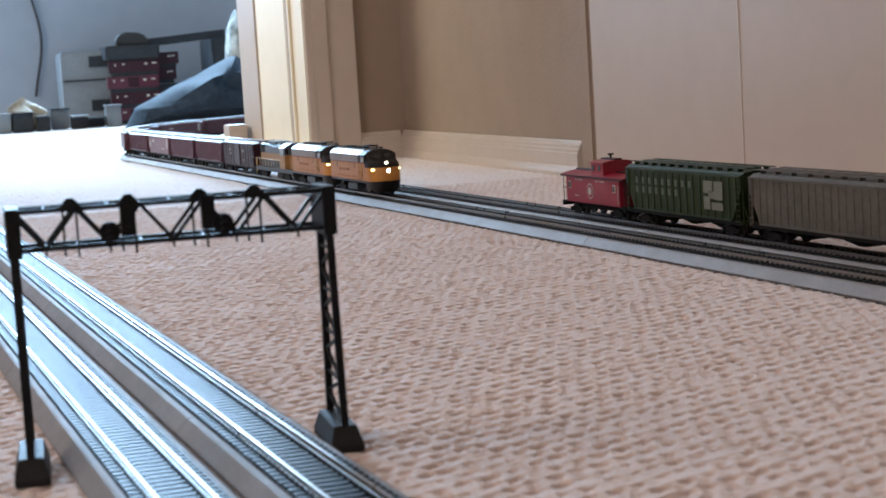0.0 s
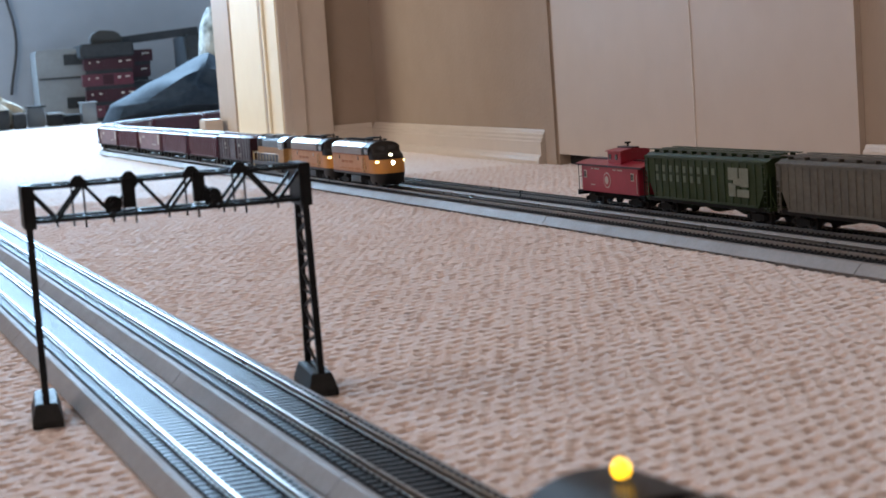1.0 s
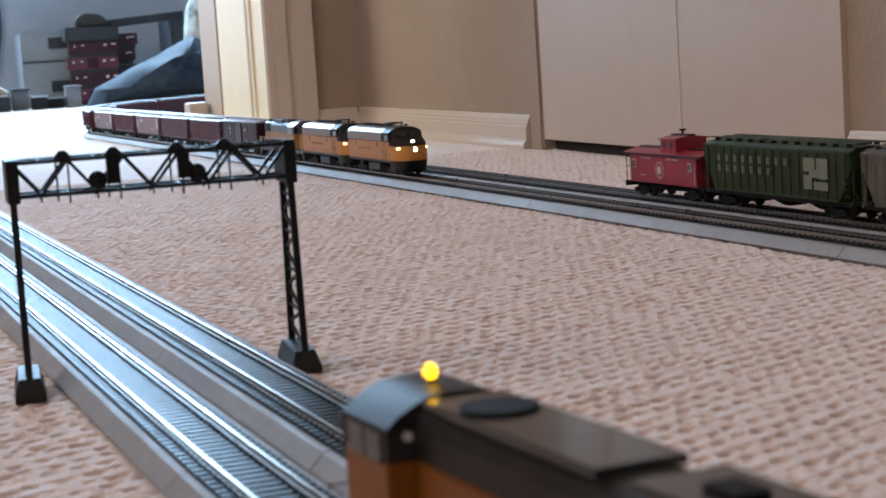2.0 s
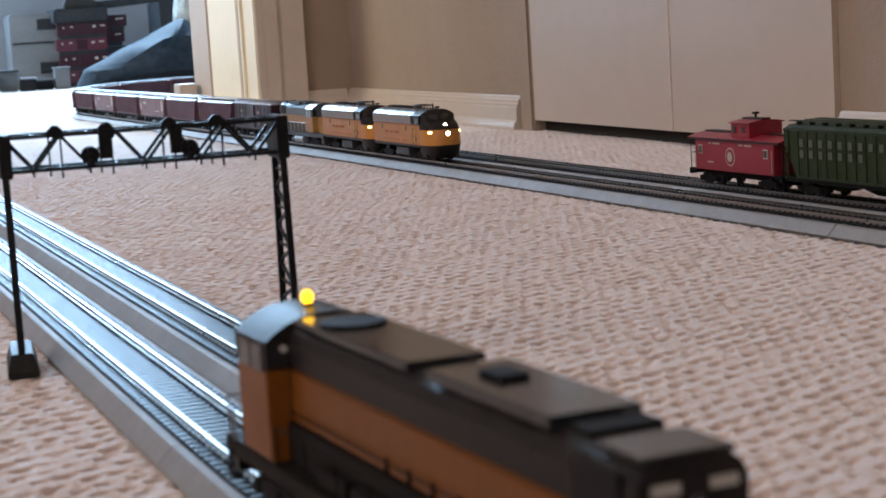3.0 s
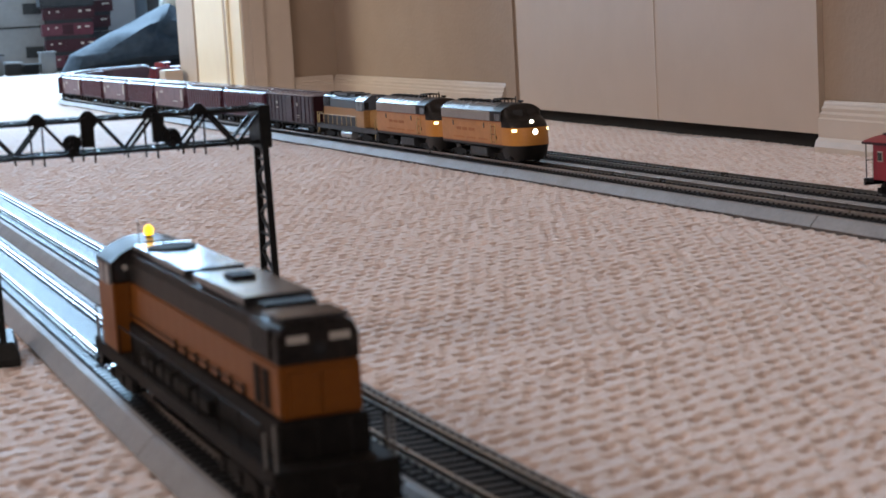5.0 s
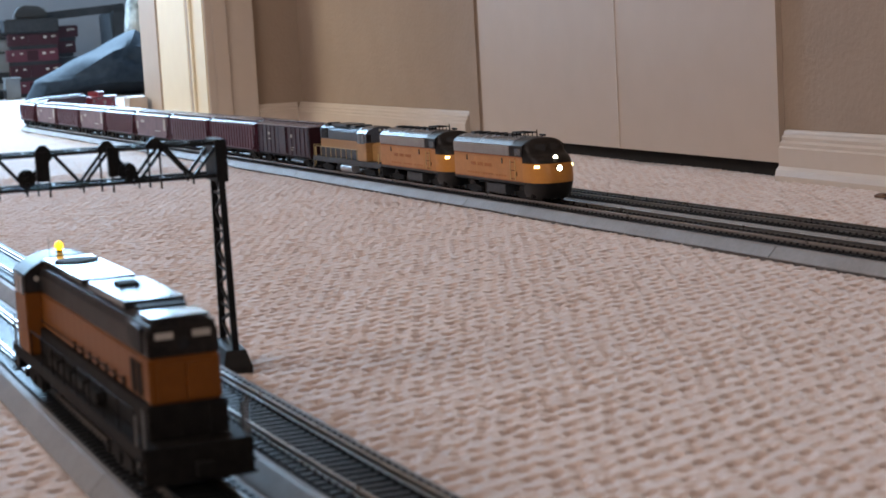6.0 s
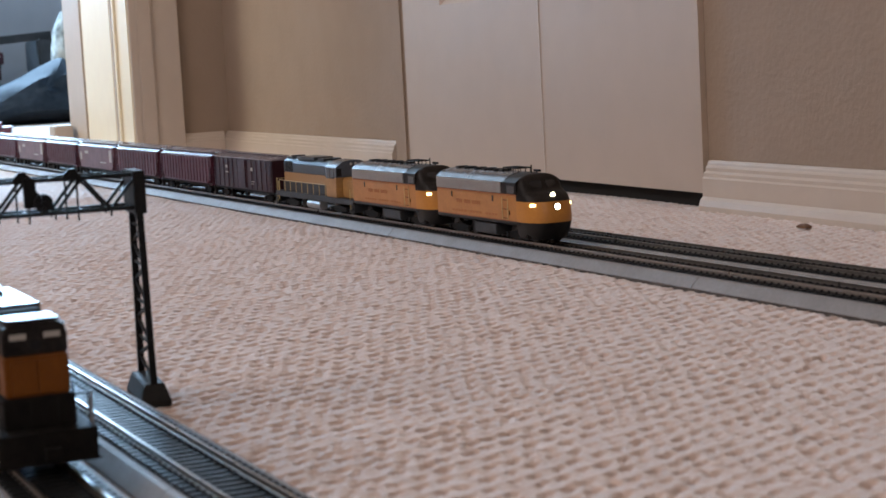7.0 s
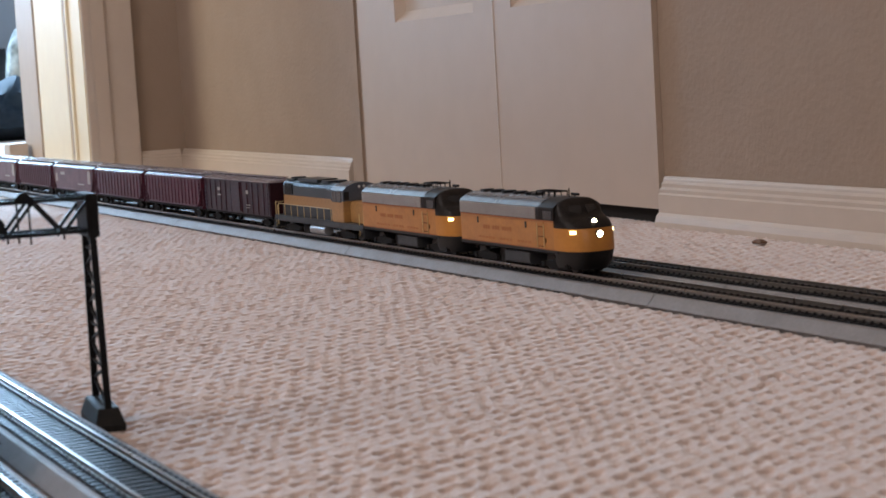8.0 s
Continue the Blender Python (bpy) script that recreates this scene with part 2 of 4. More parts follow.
# ---- room ----
def carpet():
    """One loop-pile sheet: rows of small loops run across the room; the weave is modelled where the camera is near."""
    def steps(stops):
        out = []
        for a, b, d in stops:
            out += list(np.arange(a, b, d))
        return np.array(out + [stops[-1][1]])
    xs = steps([(-7.4, -3.4, 0.05), (-3.4, -2.2, 0.008), (-2.2, -1.5, 0.0015), (-1.5, -0.28, 0.0012), (-0.28, 0.0, 0.004), (0.0, 2.0, 0.05)])
    ys = steps([(-2.6, -1.0, 0.05), (-1.0, -0.80, 0.004), (-0.80, -0.02, 0.0012), (-0.02, 0.2, 0.02), (0.2, 1.2, 0.05)])
    X, Y = np.meshgrid(xs, ys, indexing="ij")
    rng = np.random.RandomState(4)
    px, py = 0.0118, 0.0104

    def dice(p, q, k):
        h = np.sin(p * 127.1 + q * 311.7 + k) * 43758.5453
        return h - np.floor(h)

    # rows of low loops with open pits between them
    wx = X + 0.49 * Y + 0.0011 * np.sin(Y * 31 + 3 * np.sin(X * 9)) + 0.0006 * np.sin(Y * 113 + X * 57)
    wy = Y + 0.0012 * np.sin(X * 41 + Y * 13)
    row = np.round(wx / px)
    yy = wy / py + 0.5 * (row % 2) + 0.22 * np.sin(row * 12.9898)
    Z = -0.0014 + 0.0003 * np.cos(2 * np.pi * wx / px * 2) * np.cos(2 * np.pi * yy) + 0.0003 * np.cos(2 * np.pi * wx / px + 1.0)
    for i, j in ((-1, 0), (0, 0), (1, 0), (-1, 1), (0, 1), (1, 1)):
        r = row + i
        y2 = wy / py + 0.5 * (r % 2) + 0.22 * np.sin(r * 12.9898)
        q = np.floor(y2) + j
        cx = r + 0.28 * (dice(r, q, 1.3) - 0.5)
        cy = q + 0.34 * (dice(r, q, 5.1) - 0.5)
        deep = 0.25 + 0.75 * dice(r, q, 7.7)
        wide = 0.75 + 0.5 * dice(r, q, 3.9)
        Z -= 0.0061 * deep * np.exp(-((np.abs(wx / px - cx) / (0.135 * wide)) ** 3) - (np.abs(y2 - cy) / (0.27 * wide)) ** 3)
    # a second, shallower set half a row off
    row = np.floor(wx / px) + 0.5
    y2 = wy / py + 0.5 * (np.floor(wx / px) % 2) + 0.25
    q = np.round(y2)
    Z -= 0.0026 * dice(row, q, 2.2) ** 2 * np.exp(-((wx / px - row) / 0.14) ** 2 - ((y2 - q) / 0.22) ** 2)
    Z += 0.0003 * np.sin(X * 7.3 + 1) * np.sin(Y * 8.1) + 0.0003 * np.sin(X * 23 + Y * 17) + rng.normal(0, 0.00016, X.shape)
    nx, ny = X.shape
    co = np.stack([X, Y, Z], -1).reshape(-1, 3)
    a = np.arange(nx * ny).reshape(nx, ny)
    faces = np.stack([a[:-1, :-1], a[1:, :-1], a[1:, 1:], a[:-1, 1:]], -1).reshape(-1, 4)
    me = bpy.data.meshes.new("floor")
    me.vertices.add(len(co))
    me.vertices.foreach_set("co", co.ravel())
    me.loops.add(faces.size)
    me.loops.foreach_set("vertex_index", faces.ravel())
    me.polygons.add(len(faces))
    me.polygons.foreach_set("loop_start", np.arange(len(faces)) * 4)
    me.polygons.foreach_set("loop_total", np.full(len(faces), 4))
    me.update()
    me.shade_smooth()
    me.materials.append(M["carpet"])
    return tagged(new("floor", me), "beige looped berber carpet covering both rooms", "carpet", kind="structure")


carpet()
# the long wall stands a degree and a half off the x axis: u runs along it, v into it
WALL = pose(-1.38, -0.021, 0, 0, 0, 1.49)


def in_wall(ob):
    ob.matrix_world = WALL
    return ob


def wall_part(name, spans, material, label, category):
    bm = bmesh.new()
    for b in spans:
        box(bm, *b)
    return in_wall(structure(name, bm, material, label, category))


DOOR_L, DOOR_R = -0.722, -0.008
wall_part("wall_north", [(DOOR_R, 3.4, 0.012, 0.12, -0.01, 2.44), (-1.75, DOOR_L - 0.045, 0.012, 0.12, -0.01, 2.44), (DOOR_L - 0.045, DOOR_R, 0.012, 0.12, 2.06, 2.44)], "wall", "tan textured wall round a closed panel door", "wall")
# near-black paint puts the shade into this unseen space
wall_part("wall_behind_door", [(DOOR_L - 0.2, DOOR_R + 0.2, 0.55, 0.60, -0.01, 2.3), (DOOR_L - 0.2, DOOR_L - 0.15, 0.12, 0.55, -0.01, 2.3), (DOOR_R + 0.15, DOOR_R + 0.2, 0.12, 0.55, -0.01, 2.3)], "dark", "unseen space behind the door, painted near-black for shade", "wall")
BASE = [(0.012, -0.004), (0.012, 0.0425), (0.008, 0.0425), (0.0066, 0.0405), (0.0062, 0.0385), (0.0042, 0.0365), (0.0042, 0.0335), (0.0020, 0.0315), (0.0020, 0.0285), (0.0004, 0.027), (0.0004, 0.011), (-0.0025, 0.008), (-0.004, 0.003), (-0.004, -0.004)]


def baseboard(name, u0, u1, label, m=WALL):
    bm = bmesh.new()
    prism(bm, BASE, u0, u1)
    ob = structure(name, bm, "trim", label, "baseboard")
    ob.matrix_world = m
    return ob


baseboard("baseboard_1", -0.001, 3.38, "off-white moulded baseboard with quarter round")
baseboard("baseboard_2", -1.60, DOOR_L - 0.050, "off-white moulded baseboard along the tan wall")
baseboard("baseboard_3", -0.0675, 0.0, "short off-white baseboard between casing and corner", pose(-2.943, -0.1285, 0, 0, 0, 90) @ pose(0.0675, 0, 0))


def panel_door():
    """Six-panel door; its bottom clears the carpet."""
    d = in_wall(tagged(new("door_1"), "closed off-white six-panel door with dark gap below", "door", kind="structure"))
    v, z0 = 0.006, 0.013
    bm = bmesh.new()
    us = [DOOR_L, -0.600, -0.380, -0.288, -0.092, DOOR_R]
    zs = [z0, 0.208, 0.62, 0.74, 1.40, 1.50, 1.86, 2.05]
    for i in range(5):
        for j in range(7):
            if i in (1, 3) and j in (1, 3, 5):
                continue
            box(bm, us[i], us[i + 1], v, v + 0.035, zs[j], zs[j + 1])
    bmesh.ops.remove_doubles(bm, verts=bm.verts, dist=1e-5)
    inner = [f for f in bm.faces if len([g for g in bm.faces if g is not f and (g.calc_center_median() - f.calc_center_median()).length < 1e-5]) > 0]
    bmesh.ops.delete(bm, geom=list(set(inner)), context="FACES")
    part("door_leaf", bm, "door", d)
    for i in (1, 3):
        for j in (1, 3, 5):
            bm = bmesh.new()
            a, b, c, e = us[i], us[i + 1], zs[j], zs[j + 1]
            loft(bm, [[(x, y, z) for x, z in ((a + k, c + k), (b - k, c + k), (b - k, e - k), (a + k, e - k))] for k, y in ((0.0, v + 0.03), (0.0, v + 0.001), (0.012, v + 0.010), (0.030, v + 0.010), (0.045, v + 0.004))])
            part("panel", bm, "door", d)
    bm = bmesh.new()
    box(bm, -0.3325, -0.3300, v - 0.0008, v, z0, 2.05)
    part("seam", bm, "trim", d, "fine vertical seam in the paint")
    return d


panel_door()
# added black strip in place of the shade under the door leaf
wall_part("trim_3", [(DOOR_L - 0.02, DOOR_R + 0.02, 0.022, 0.040, -0.004, 0.0125)], "dark", "black strip standing in for shade in the gap below the door", "draught strip")
bm = bmesh.new()
box(bm, DOOR_L - 0.045, DOOR_L - 0.004, 0.004, 0.10, -0.004, 2.06)
in_wall(structure("trim_1", bm, "wall", "painted door jamb in the tan wall", "door jamb", 0.003))

# the wall with the doorway to the far room
WX = -2.955
bm = bmesh.new()
box(bm, WX - 0.12, WX, -0.205, 0.2, -0.01, 2.44)
box(bm, WX - 0.12, WX, -2.6, -1.06, -0.01, 2.44)
box(bm, WX - 0.12, WX, -1.06, -0.205, 2.06, 2.44)
structure("wall_west", bm, "wall", "tan wall with the doorway to the far room", "wall")


def casing():
    c = tagged(new("door_2"), "off-white casing and jamb of the open doorway", "doorway", kind="structure")
    bm = bmesh.new()
    prism(bm, [(-0.212, -0.004), (-0.129, -0.004), (-0.129, 2.08), (-0.212, 2.08)], WX + 0.002, WX + 0.012)
    prism(bm, [(-0.200, -0.004), (-0.175, -0.004), (-0.175, 2.08), (-0.200, 2.08)], WX + 0.012, WX + 0.017)
    part("casing", bm, "trim", c, "moulded casing facing the room", 0.0015)
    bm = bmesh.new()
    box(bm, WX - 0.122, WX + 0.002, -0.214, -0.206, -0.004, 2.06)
    part("jamb", bm, "jamb", c, "cream jamb, daylight painted into its colour")
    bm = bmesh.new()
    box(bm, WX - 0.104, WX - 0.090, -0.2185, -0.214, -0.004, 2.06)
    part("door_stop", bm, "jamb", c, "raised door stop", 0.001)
    bm = bmesh.new()
    box(bm, WX - 0.135, WX - 0.124, -0.2160, -0.16, -0.004, 2.08)
    part("casing", bm, "trim", c, "casing on the far side", 0.0015)
    return c


casing()


def open_leaf():
    d = tagged(new("door_3"), "off-white door standing open into the far room", "door", kind="structure")
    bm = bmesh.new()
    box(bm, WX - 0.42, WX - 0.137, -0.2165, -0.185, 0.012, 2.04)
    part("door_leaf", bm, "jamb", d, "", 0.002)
    # left in the duller door paint, as if daylight missed this board
    bm = bmesh.new()
    box(bm, WX - 0.615, WX - 0.424, -0.2190, -0.200, -0.004, 2.04)
    part("edge_board", bm, "door", d, "board at the edge of the door", 0.002)
    return d


open_leaf()
bm = bmesh.new()
box(bm, -3.570, -3.495, -0.262, -0.2265, -0.004, 0.055)
structure("trim_2", bm, "trim", "short off-white plinth block beside the door", "plinth", 0.002)

# the rest of both rooms
bm = bmesh.new()
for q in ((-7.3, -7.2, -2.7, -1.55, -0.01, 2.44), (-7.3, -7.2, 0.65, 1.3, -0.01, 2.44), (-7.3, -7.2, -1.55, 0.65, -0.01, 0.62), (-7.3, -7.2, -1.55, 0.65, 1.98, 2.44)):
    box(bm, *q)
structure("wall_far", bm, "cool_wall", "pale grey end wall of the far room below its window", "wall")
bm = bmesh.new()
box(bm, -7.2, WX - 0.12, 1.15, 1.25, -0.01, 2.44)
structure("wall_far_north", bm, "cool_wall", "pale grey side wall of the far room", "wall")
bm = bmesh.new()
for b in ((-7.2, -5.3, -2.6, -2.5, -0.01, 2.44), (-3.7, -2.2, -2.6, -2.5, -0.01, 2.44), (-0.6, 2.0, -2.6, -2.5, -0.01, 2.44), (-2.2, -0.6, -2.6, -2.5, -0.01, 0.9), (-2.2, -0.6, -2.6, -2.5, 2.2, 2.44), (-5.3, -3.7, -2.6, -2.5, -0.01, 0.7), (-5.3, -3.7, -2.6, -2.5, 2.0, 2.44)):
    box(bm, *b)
structure("wall_south", bm, "cool_wall", "unseen pale wall with windows assumed in it", "wall")
# out of view; its opening is made for the east fill lamp
bm = bmesh.new()
for b in ((2.0, 2.1, -2.6, -2.35, -0.01, 2.44), (2.0, 2.1, -0.65, 0.2, -0.01, 2.44), (2.0, 2.1, -2.35, -0.65, -0.01, 0.75), (2.0, 2.1, -2.35, -0.65, 2.1, 2.44)):
    box(bm, *b)
structure("wall_east", bm, "wall", "unseen tan wall with an added window behind the viewer", "wall")
bm = bmesh.new()
box(bm, -7.3, 2.1, -2.7, 1.3, 2.44, 2.52)
structure("ceiling", bm, "ceiling", "plain white ceiling over both rooms", "ceiling")


def window(name, m, w, h):
    win = tagged(new(name), "assumed white framed window out of view, letting in light", "window", kind="structure")
    win.matrix_world = m
    bm = bmesh.new()
    for b in ((-w / 2, -w / 2 + 0.05, 0, h), (w / 2 - 0.05, w / 2, 0, h), (-w / 2 + 0.05, w / 2 - 0.05, 0, 0.05), (-w / 2 + 0.05, w / 2 - 0.05, h - 0.05, h), (-0.02, 0.02, 0.05, h - 0.05)):
        box(bm, b[0], b[1], -0.03, 0.03, b[2], b[3])
    part("window_frame", bm, "trim", win)
    for s in (-1, 1):
        bm = bmesh.new()
        box(bm, min(s * 0.02, s * (w / 2 - 0.05)), max(s * 0.02, s * (w / 2 - 0.05)), -0.003, 0.003, 0.05, h - 0.05)
        p = part("pane", bm, "pane", win)
        p.visible_shadow = False
    return win


window("window_1", pose(-4.5, -2.55, 0.7), 1.6, 1.3)
# added frame round the south fill lamp, never in view
window("window_4", pose(-1.4, -2.55, 0.9), 1.6, 1.3)
window("window_3", pose(-7.25, -0.45, 0.62, 0, 0, 90), 2.2, 1.36)
# added frame round the east fill lamp, never in view
window("window_2", pose(2.05, -1.5, 0.75, 0, 0, 90), 1.7, 1.35)

# ---- track ----
SLOPE = math.degrees(math.atan(0.066))
FRONT = pose(-1.017, -0.2690, 0, 0, 0, SLOPE)  # s along the line, n to its left
GAUGE, TOP = 0.0165, 0.0105
SEC = 0.4605
S0, RAD = -2.53, 0.762  # where the far curve begins, and its radius


def on_front(s, lane=0.0):
    """A pose on the far line: straight, then a left-hand quarter curve, then straight."""
    r = RAD - lane
    if s >= S0:
        return FRONT @ pose(s, lane, 0)
    turn = min((S0 - s) / r, math.pi / 2)
    p = Vector((S0 - r * math.sin(turn), lane + r - r * math.cos(turn), 0))
    rest = (S0 - s) - turn * r
    a = -turn
    p += Vector((-math.cos(a), -math.sin(a), 0)) * max(rest, 0)
    return FRONT @ Matrix.Translation(p) @ pose(0, 0, 0, 0, 0, math.degrees(a))


def bent(bm, radius):
    """Bends a piece laid along -x round to its left, so that it turns to +y."""
    for v in bm.verts:
        a = -v.co.x / radius
        r = radius - v.co.y
        v.co.x, v.co.y = -r * math.sin(a), radius - r * math.cos(a)


def track_section(length, radius=None):
    """A track section: grey roadbed with sloped shoulders, moulded ties, two rails."""
    t = thing("track_section", "model railway track section on grey plastic roadbed", "track", "track sections")
    n = 1 if not radius else 8
    bm = bmesh.new()
    out = [(-0.0215, -0.004), (-0.0215, 0.0002), (-0.0242, 0.0004), (-0.0240, 0.0010), (-0.0186, 0.0066), (-0.0175, 0.0070), (0.0175, 0.0070), (0.0186, 0.0066), (0.0240, 0.0010), (0.0242, 0.0004), (0.0215, 0.0002), (0.0215, -0.004)]
    g = 0.0004
    loft(bm, [[(-g - (length - 2 * g) * i / n, y, z) for y, z in out] for i in range(n + 1)])
    if radius:
        bent(bm, radius)
    part("roadbed", bm, "roadbed", t)
    bm = bmesh.new()
    flat = [(-0.0156, 0.0070), (-0.0154, 0.0073), (0.0154, 0.0073), (0.0156, 0.0070)]
    loft(bm, [[(-g - (length - 2 * g) * i / n, y, z) for y, z in flat] for i in range(n + 1)])
    if radius:
        bent(bm, radius)
    part("ballast", bm, "ballast", t, "dark moulded ballast between the shoulders")
    count = round(length / 0.0066)
    bm = bmesh.new()
    box(bm, -0.0018, 0.0018, -0.0150, 0.0150, 0.0066, 0.0081)
    for s in (-1, 1):
        for e in (-1, 1):
            y = s * GAUGE / 2 + e * 0.0016
            box(bm, -0.0007, 0.0007, y - 0.0006, y + 0.0006, 0.0081, 0.0088)
    tie = finish("tie", bm, "tie")
    for i in range(count):
        x = -length * (i + 0.5) / count
        o = new("tie", tie)
        o.parent = t
        turn = -x / radius if radius else 0
        o.matrix_local = pose(-radius * math.sin(turn), radius - radius * math.cos(turn), 0, 0, 0, -math.degrees(turn)) if radius else pose(x, 0, 0)
    rail = [(-0.0011, 0.0081), (0.0011, 0.0081), (0.0011, 0.0085), (0.0003, 0.0088), (0.0003, 0.0097), (0.0006, 0.0099), (0.0006, 0.0105), (-0.0006, 0.0105), (-0.0006, 0.0099), (-0.0003, 0.0097), (-0.0003, 0.0088), (-0.0011, 0.0085)]
    for s in (-1, 1):
        bm = bmesh.new()
        loft(bm, [[(-length * i / n, s * (GAUGE / 2 + 0.0006) + y, z) for y, z in rail] for i in range(n + 1)])
        if radius:
            bent(bm, radius)
        part("rail", bm, "rail", t)
    return t


straight = track_section(SEC)
LANE = 0.0515
J0 = 0.092 - 5 * SEC  # a joint of the far pair
spots = []
for lane in (0.0, LANE):
    for k in range(10):
        s = J0 + SEC * (k + 1)
        if s < 1.5:
            spots.append(on_front(s, lane))
spots.append(on_front(S0 - math.pi / 2 * RAD - 1e-4))
NEAR = pose(-0.573, -0.711, 0, 0, 0, SLOPE)
for lane, first in ((0.0, 0.004), (0.0495, -0.2505)):
    for k in range(0, 6):
        spots.append(NEAR @ pose(first - SEC * k, lane, 0))
fill = track_section(J0 - S0)
fill.matrix_world = on_front(J0)
copy_thing(fill, on_front(J0, LANE))
track_section(0.2545).matrix_world = NEAR @ pose(0.004, 0.0495, 0)
straight.matrix_world = spots[0]
for m in spots[1:]:
    copy_thing(straight, m)
for lane in (0.0, LANE):
    r = RAD - lane
    arc = track_section(r * math.pi / 8, r)
    arc.matrix_world = on_front(S0, lane)
    for k in range(1, 4):
        copy_thing(arc, on_front(S0 - r * math.pi / 8 * k, lane))
BEND = 4.6  # the near pair bends gently where it passes the viewer
near_arc = track_section(SEC, -BEND)
near_arc.matrix_world = NEAR @ pose(0.004, 0, 0, 0, 0, 180)
copy_thing(near_arc, NEAR @ pose(0.004, 0.0495, 0, 0, 0, 180))


def on_near(s):
    if s <= 0.004:
        return NEAR @ pose(s, 0, 0)
    a = (s - 0.004) / BEND
    return NEAR @ pose(0.004 + BEND * math.sin(a), BEND - BEND * math.cos(a), 0, 0, 0, math.degrees(a))


# ---- signal gantry over the near tracks ----
def signal_gantry():
    g = thing("signal_gantry", "black plastic lattice signal bridge across two model tracks", "signal bridge")
    feet = [Vector((-0.786, -0.7620, 0)), Vector((-0.780, -0.6425, 0))]
    along = (feet[1] - feet[0]).normalized()
    side = Vector((-along.y, along.x, 0))  # along the track, away from the viewer
    z0, z1, z2 = 0.0865, 0.1010, 0.0092
    for f in feet:
        bm = bmesh.new()
        a, s = along * 0.0066, side * 0.0225
        lo = [f - a - s, f + a - s, f + a + s, f - a + s]
        up = [f - a * 0.68 - s * 0.85, f + a * 0.68 - s * 0.85, f + a * 0.68 + s * 0.85, f - a * 0.68 + s * 0.85]
        loft(bm, [[p + Vector((0, 0, -0.001)) for p in lo], [p + Vector((0, 0, 0.002)) for p in lo], [p + Vector((0, 0, z2)) for p in up]])
        base = part("base", bm, "base", g, "dark grey footing block", 0.0004)
        for e in (-1, 1):
            bm = bmesh.new()
            bar(bm, f + side * e * 0.0180 + Vector((0, 0, z2 - 0.001)), f + side * e * 0.0105 + Vector((0, 0, z1 - 0.002)), 0.0029, 0.0021)
            part("leg", bm, "gantry", g)
        steps = 9
        for i in range(steps):
            za, zb = (z2 + (z0 - z2) * (k / steps) for k in (i, i + 1))
            wa, wb = (0.0180 - 0.0075 * (z - z2) / (z1 - z2) for z in (za, zb))
            sg = 1 if i % 2 else -1
            bm = bmesh.new()
            bar(bm, f + side * sg * wa + Vector((0, 0, za)), f - side * sg * wb + Vector((0, 0, zb)), 0.0012, 0.0012)
            part("lacing_bar", bm, "gantry", g)
            if i % 2 == 0:
                bm = bmesh.new()
                bar(bm, f - side * wa + Vector((0, 0, za)), f + side * wa + Vector((0, 0, za)), 0.0010, 0.0010)
                part("cross_bar", bm, "gantry", g)
        bm = bmesh.new()
        box(bm, -0.0125, 0.0125, -0.0026, 0.0026, 0, 0.0190, Matrix.Translation(f + Vector((0, 0, z0 - 0.003))))
        part("end_post", bm, "gantry", g, "", 0.0004)
    for e in (-1, 1):
        o = side * e * 0.0100
        a, b = feet[0] + o, feet[1] + o
        for z in (z0, z1):
            bm = bmesh.new()
            bar(bm, a + Vector((0, 0, z)), b + Vector((0, 0, z)), 0.0016, 0.0018)
            part("chord", bm, "gantry", g)
        n = 10
        for i in range(n):
            p, q = a.lerp(b, i / n), a.lerp(b, (i + 1) / n)
            lo, hi = (z0, z1) if i % 2 else (z1, z0)
            bm = bmesh.new()
            bar(bm, p + Vector((0, 0, lo)), q + Vector((0, 0, hi)), 0.0015, 0.0014)
            part("diagonal", bm, "gantry", g)
            if i % 2:
                bm = bmesh.new()
                bar(bm, p + Vector((0, 0, z0)), p + Vector((0, 0, z0 - 0.003)), 0.0008, 0.0008)
                part("pendant", bm, "gantry", g)
    for i in range(11):
        p = feet[0].lerp(feet[1], i / 10)
        for z in (z0, z1):
            bm = bmesh.new()
            bar(bm, p - side * 0.0100 + Vector((0, 0, z)), p + side * 0.0100 + Vector((0, 0, z)), 0.0010, 0.0010)
            part("cross_tie", bm, "gantry", g)
    for u in (0.184, 0.364, 0.590, 0.764):
        p = feet[0].lerp(feet[1], u) - side * 0.0110
        bm = bmesh.new()
        loft(bm, [[p + along * w * 0.0034 + side * d + Vector((0, 0, z)) for w, d in ((-k, -0.001), (k, -0.001), (k, 0.001), (-k, 0.001))] for k, z in ((1.3, z1 - 0.0005), (1.0, z1 + 0.002), (0.35, z1 + 0.0042))])
        bar(bm, p + along * 0.002 + Vector((0, 0, z1)), p + along * 0.002 + Vector((0, 0, z0 - 0.004)), 0.0008, 0.0008)
        bar(bm, p - along * 0.003 + Vector((0, 0, z1)), p - along * 0.003 + Vector((0, 0, z0 - 0.003)), 0.0008, 0.0008)
        part("bracket", bm, "gantry", g)
    for u, ub in ((0.30, 0.357), (0.657, 0.612)):
        p = feet[0].lerp(feet[1], u) - side * 0.0145
        bm = bmesh.new()
        c = p + Vector((0, 0, 0.0915))
        rod(bm, c - side * 0.0008, c + side * 0.0008, 0.0040, 18)
        head = part("signal_head", bm, "gantry", g, "round black signal target")
        bm = bmesh.new()
        for k in (-0.0026, 0, 0.0026):
            rod(bm, c + Vector((0, 0, k)) - side * 0.0042, c + Vector((0, 0, k)) - side * 0.0008, 0.0012, 8)
        part("hood", bm, "gantry", head)
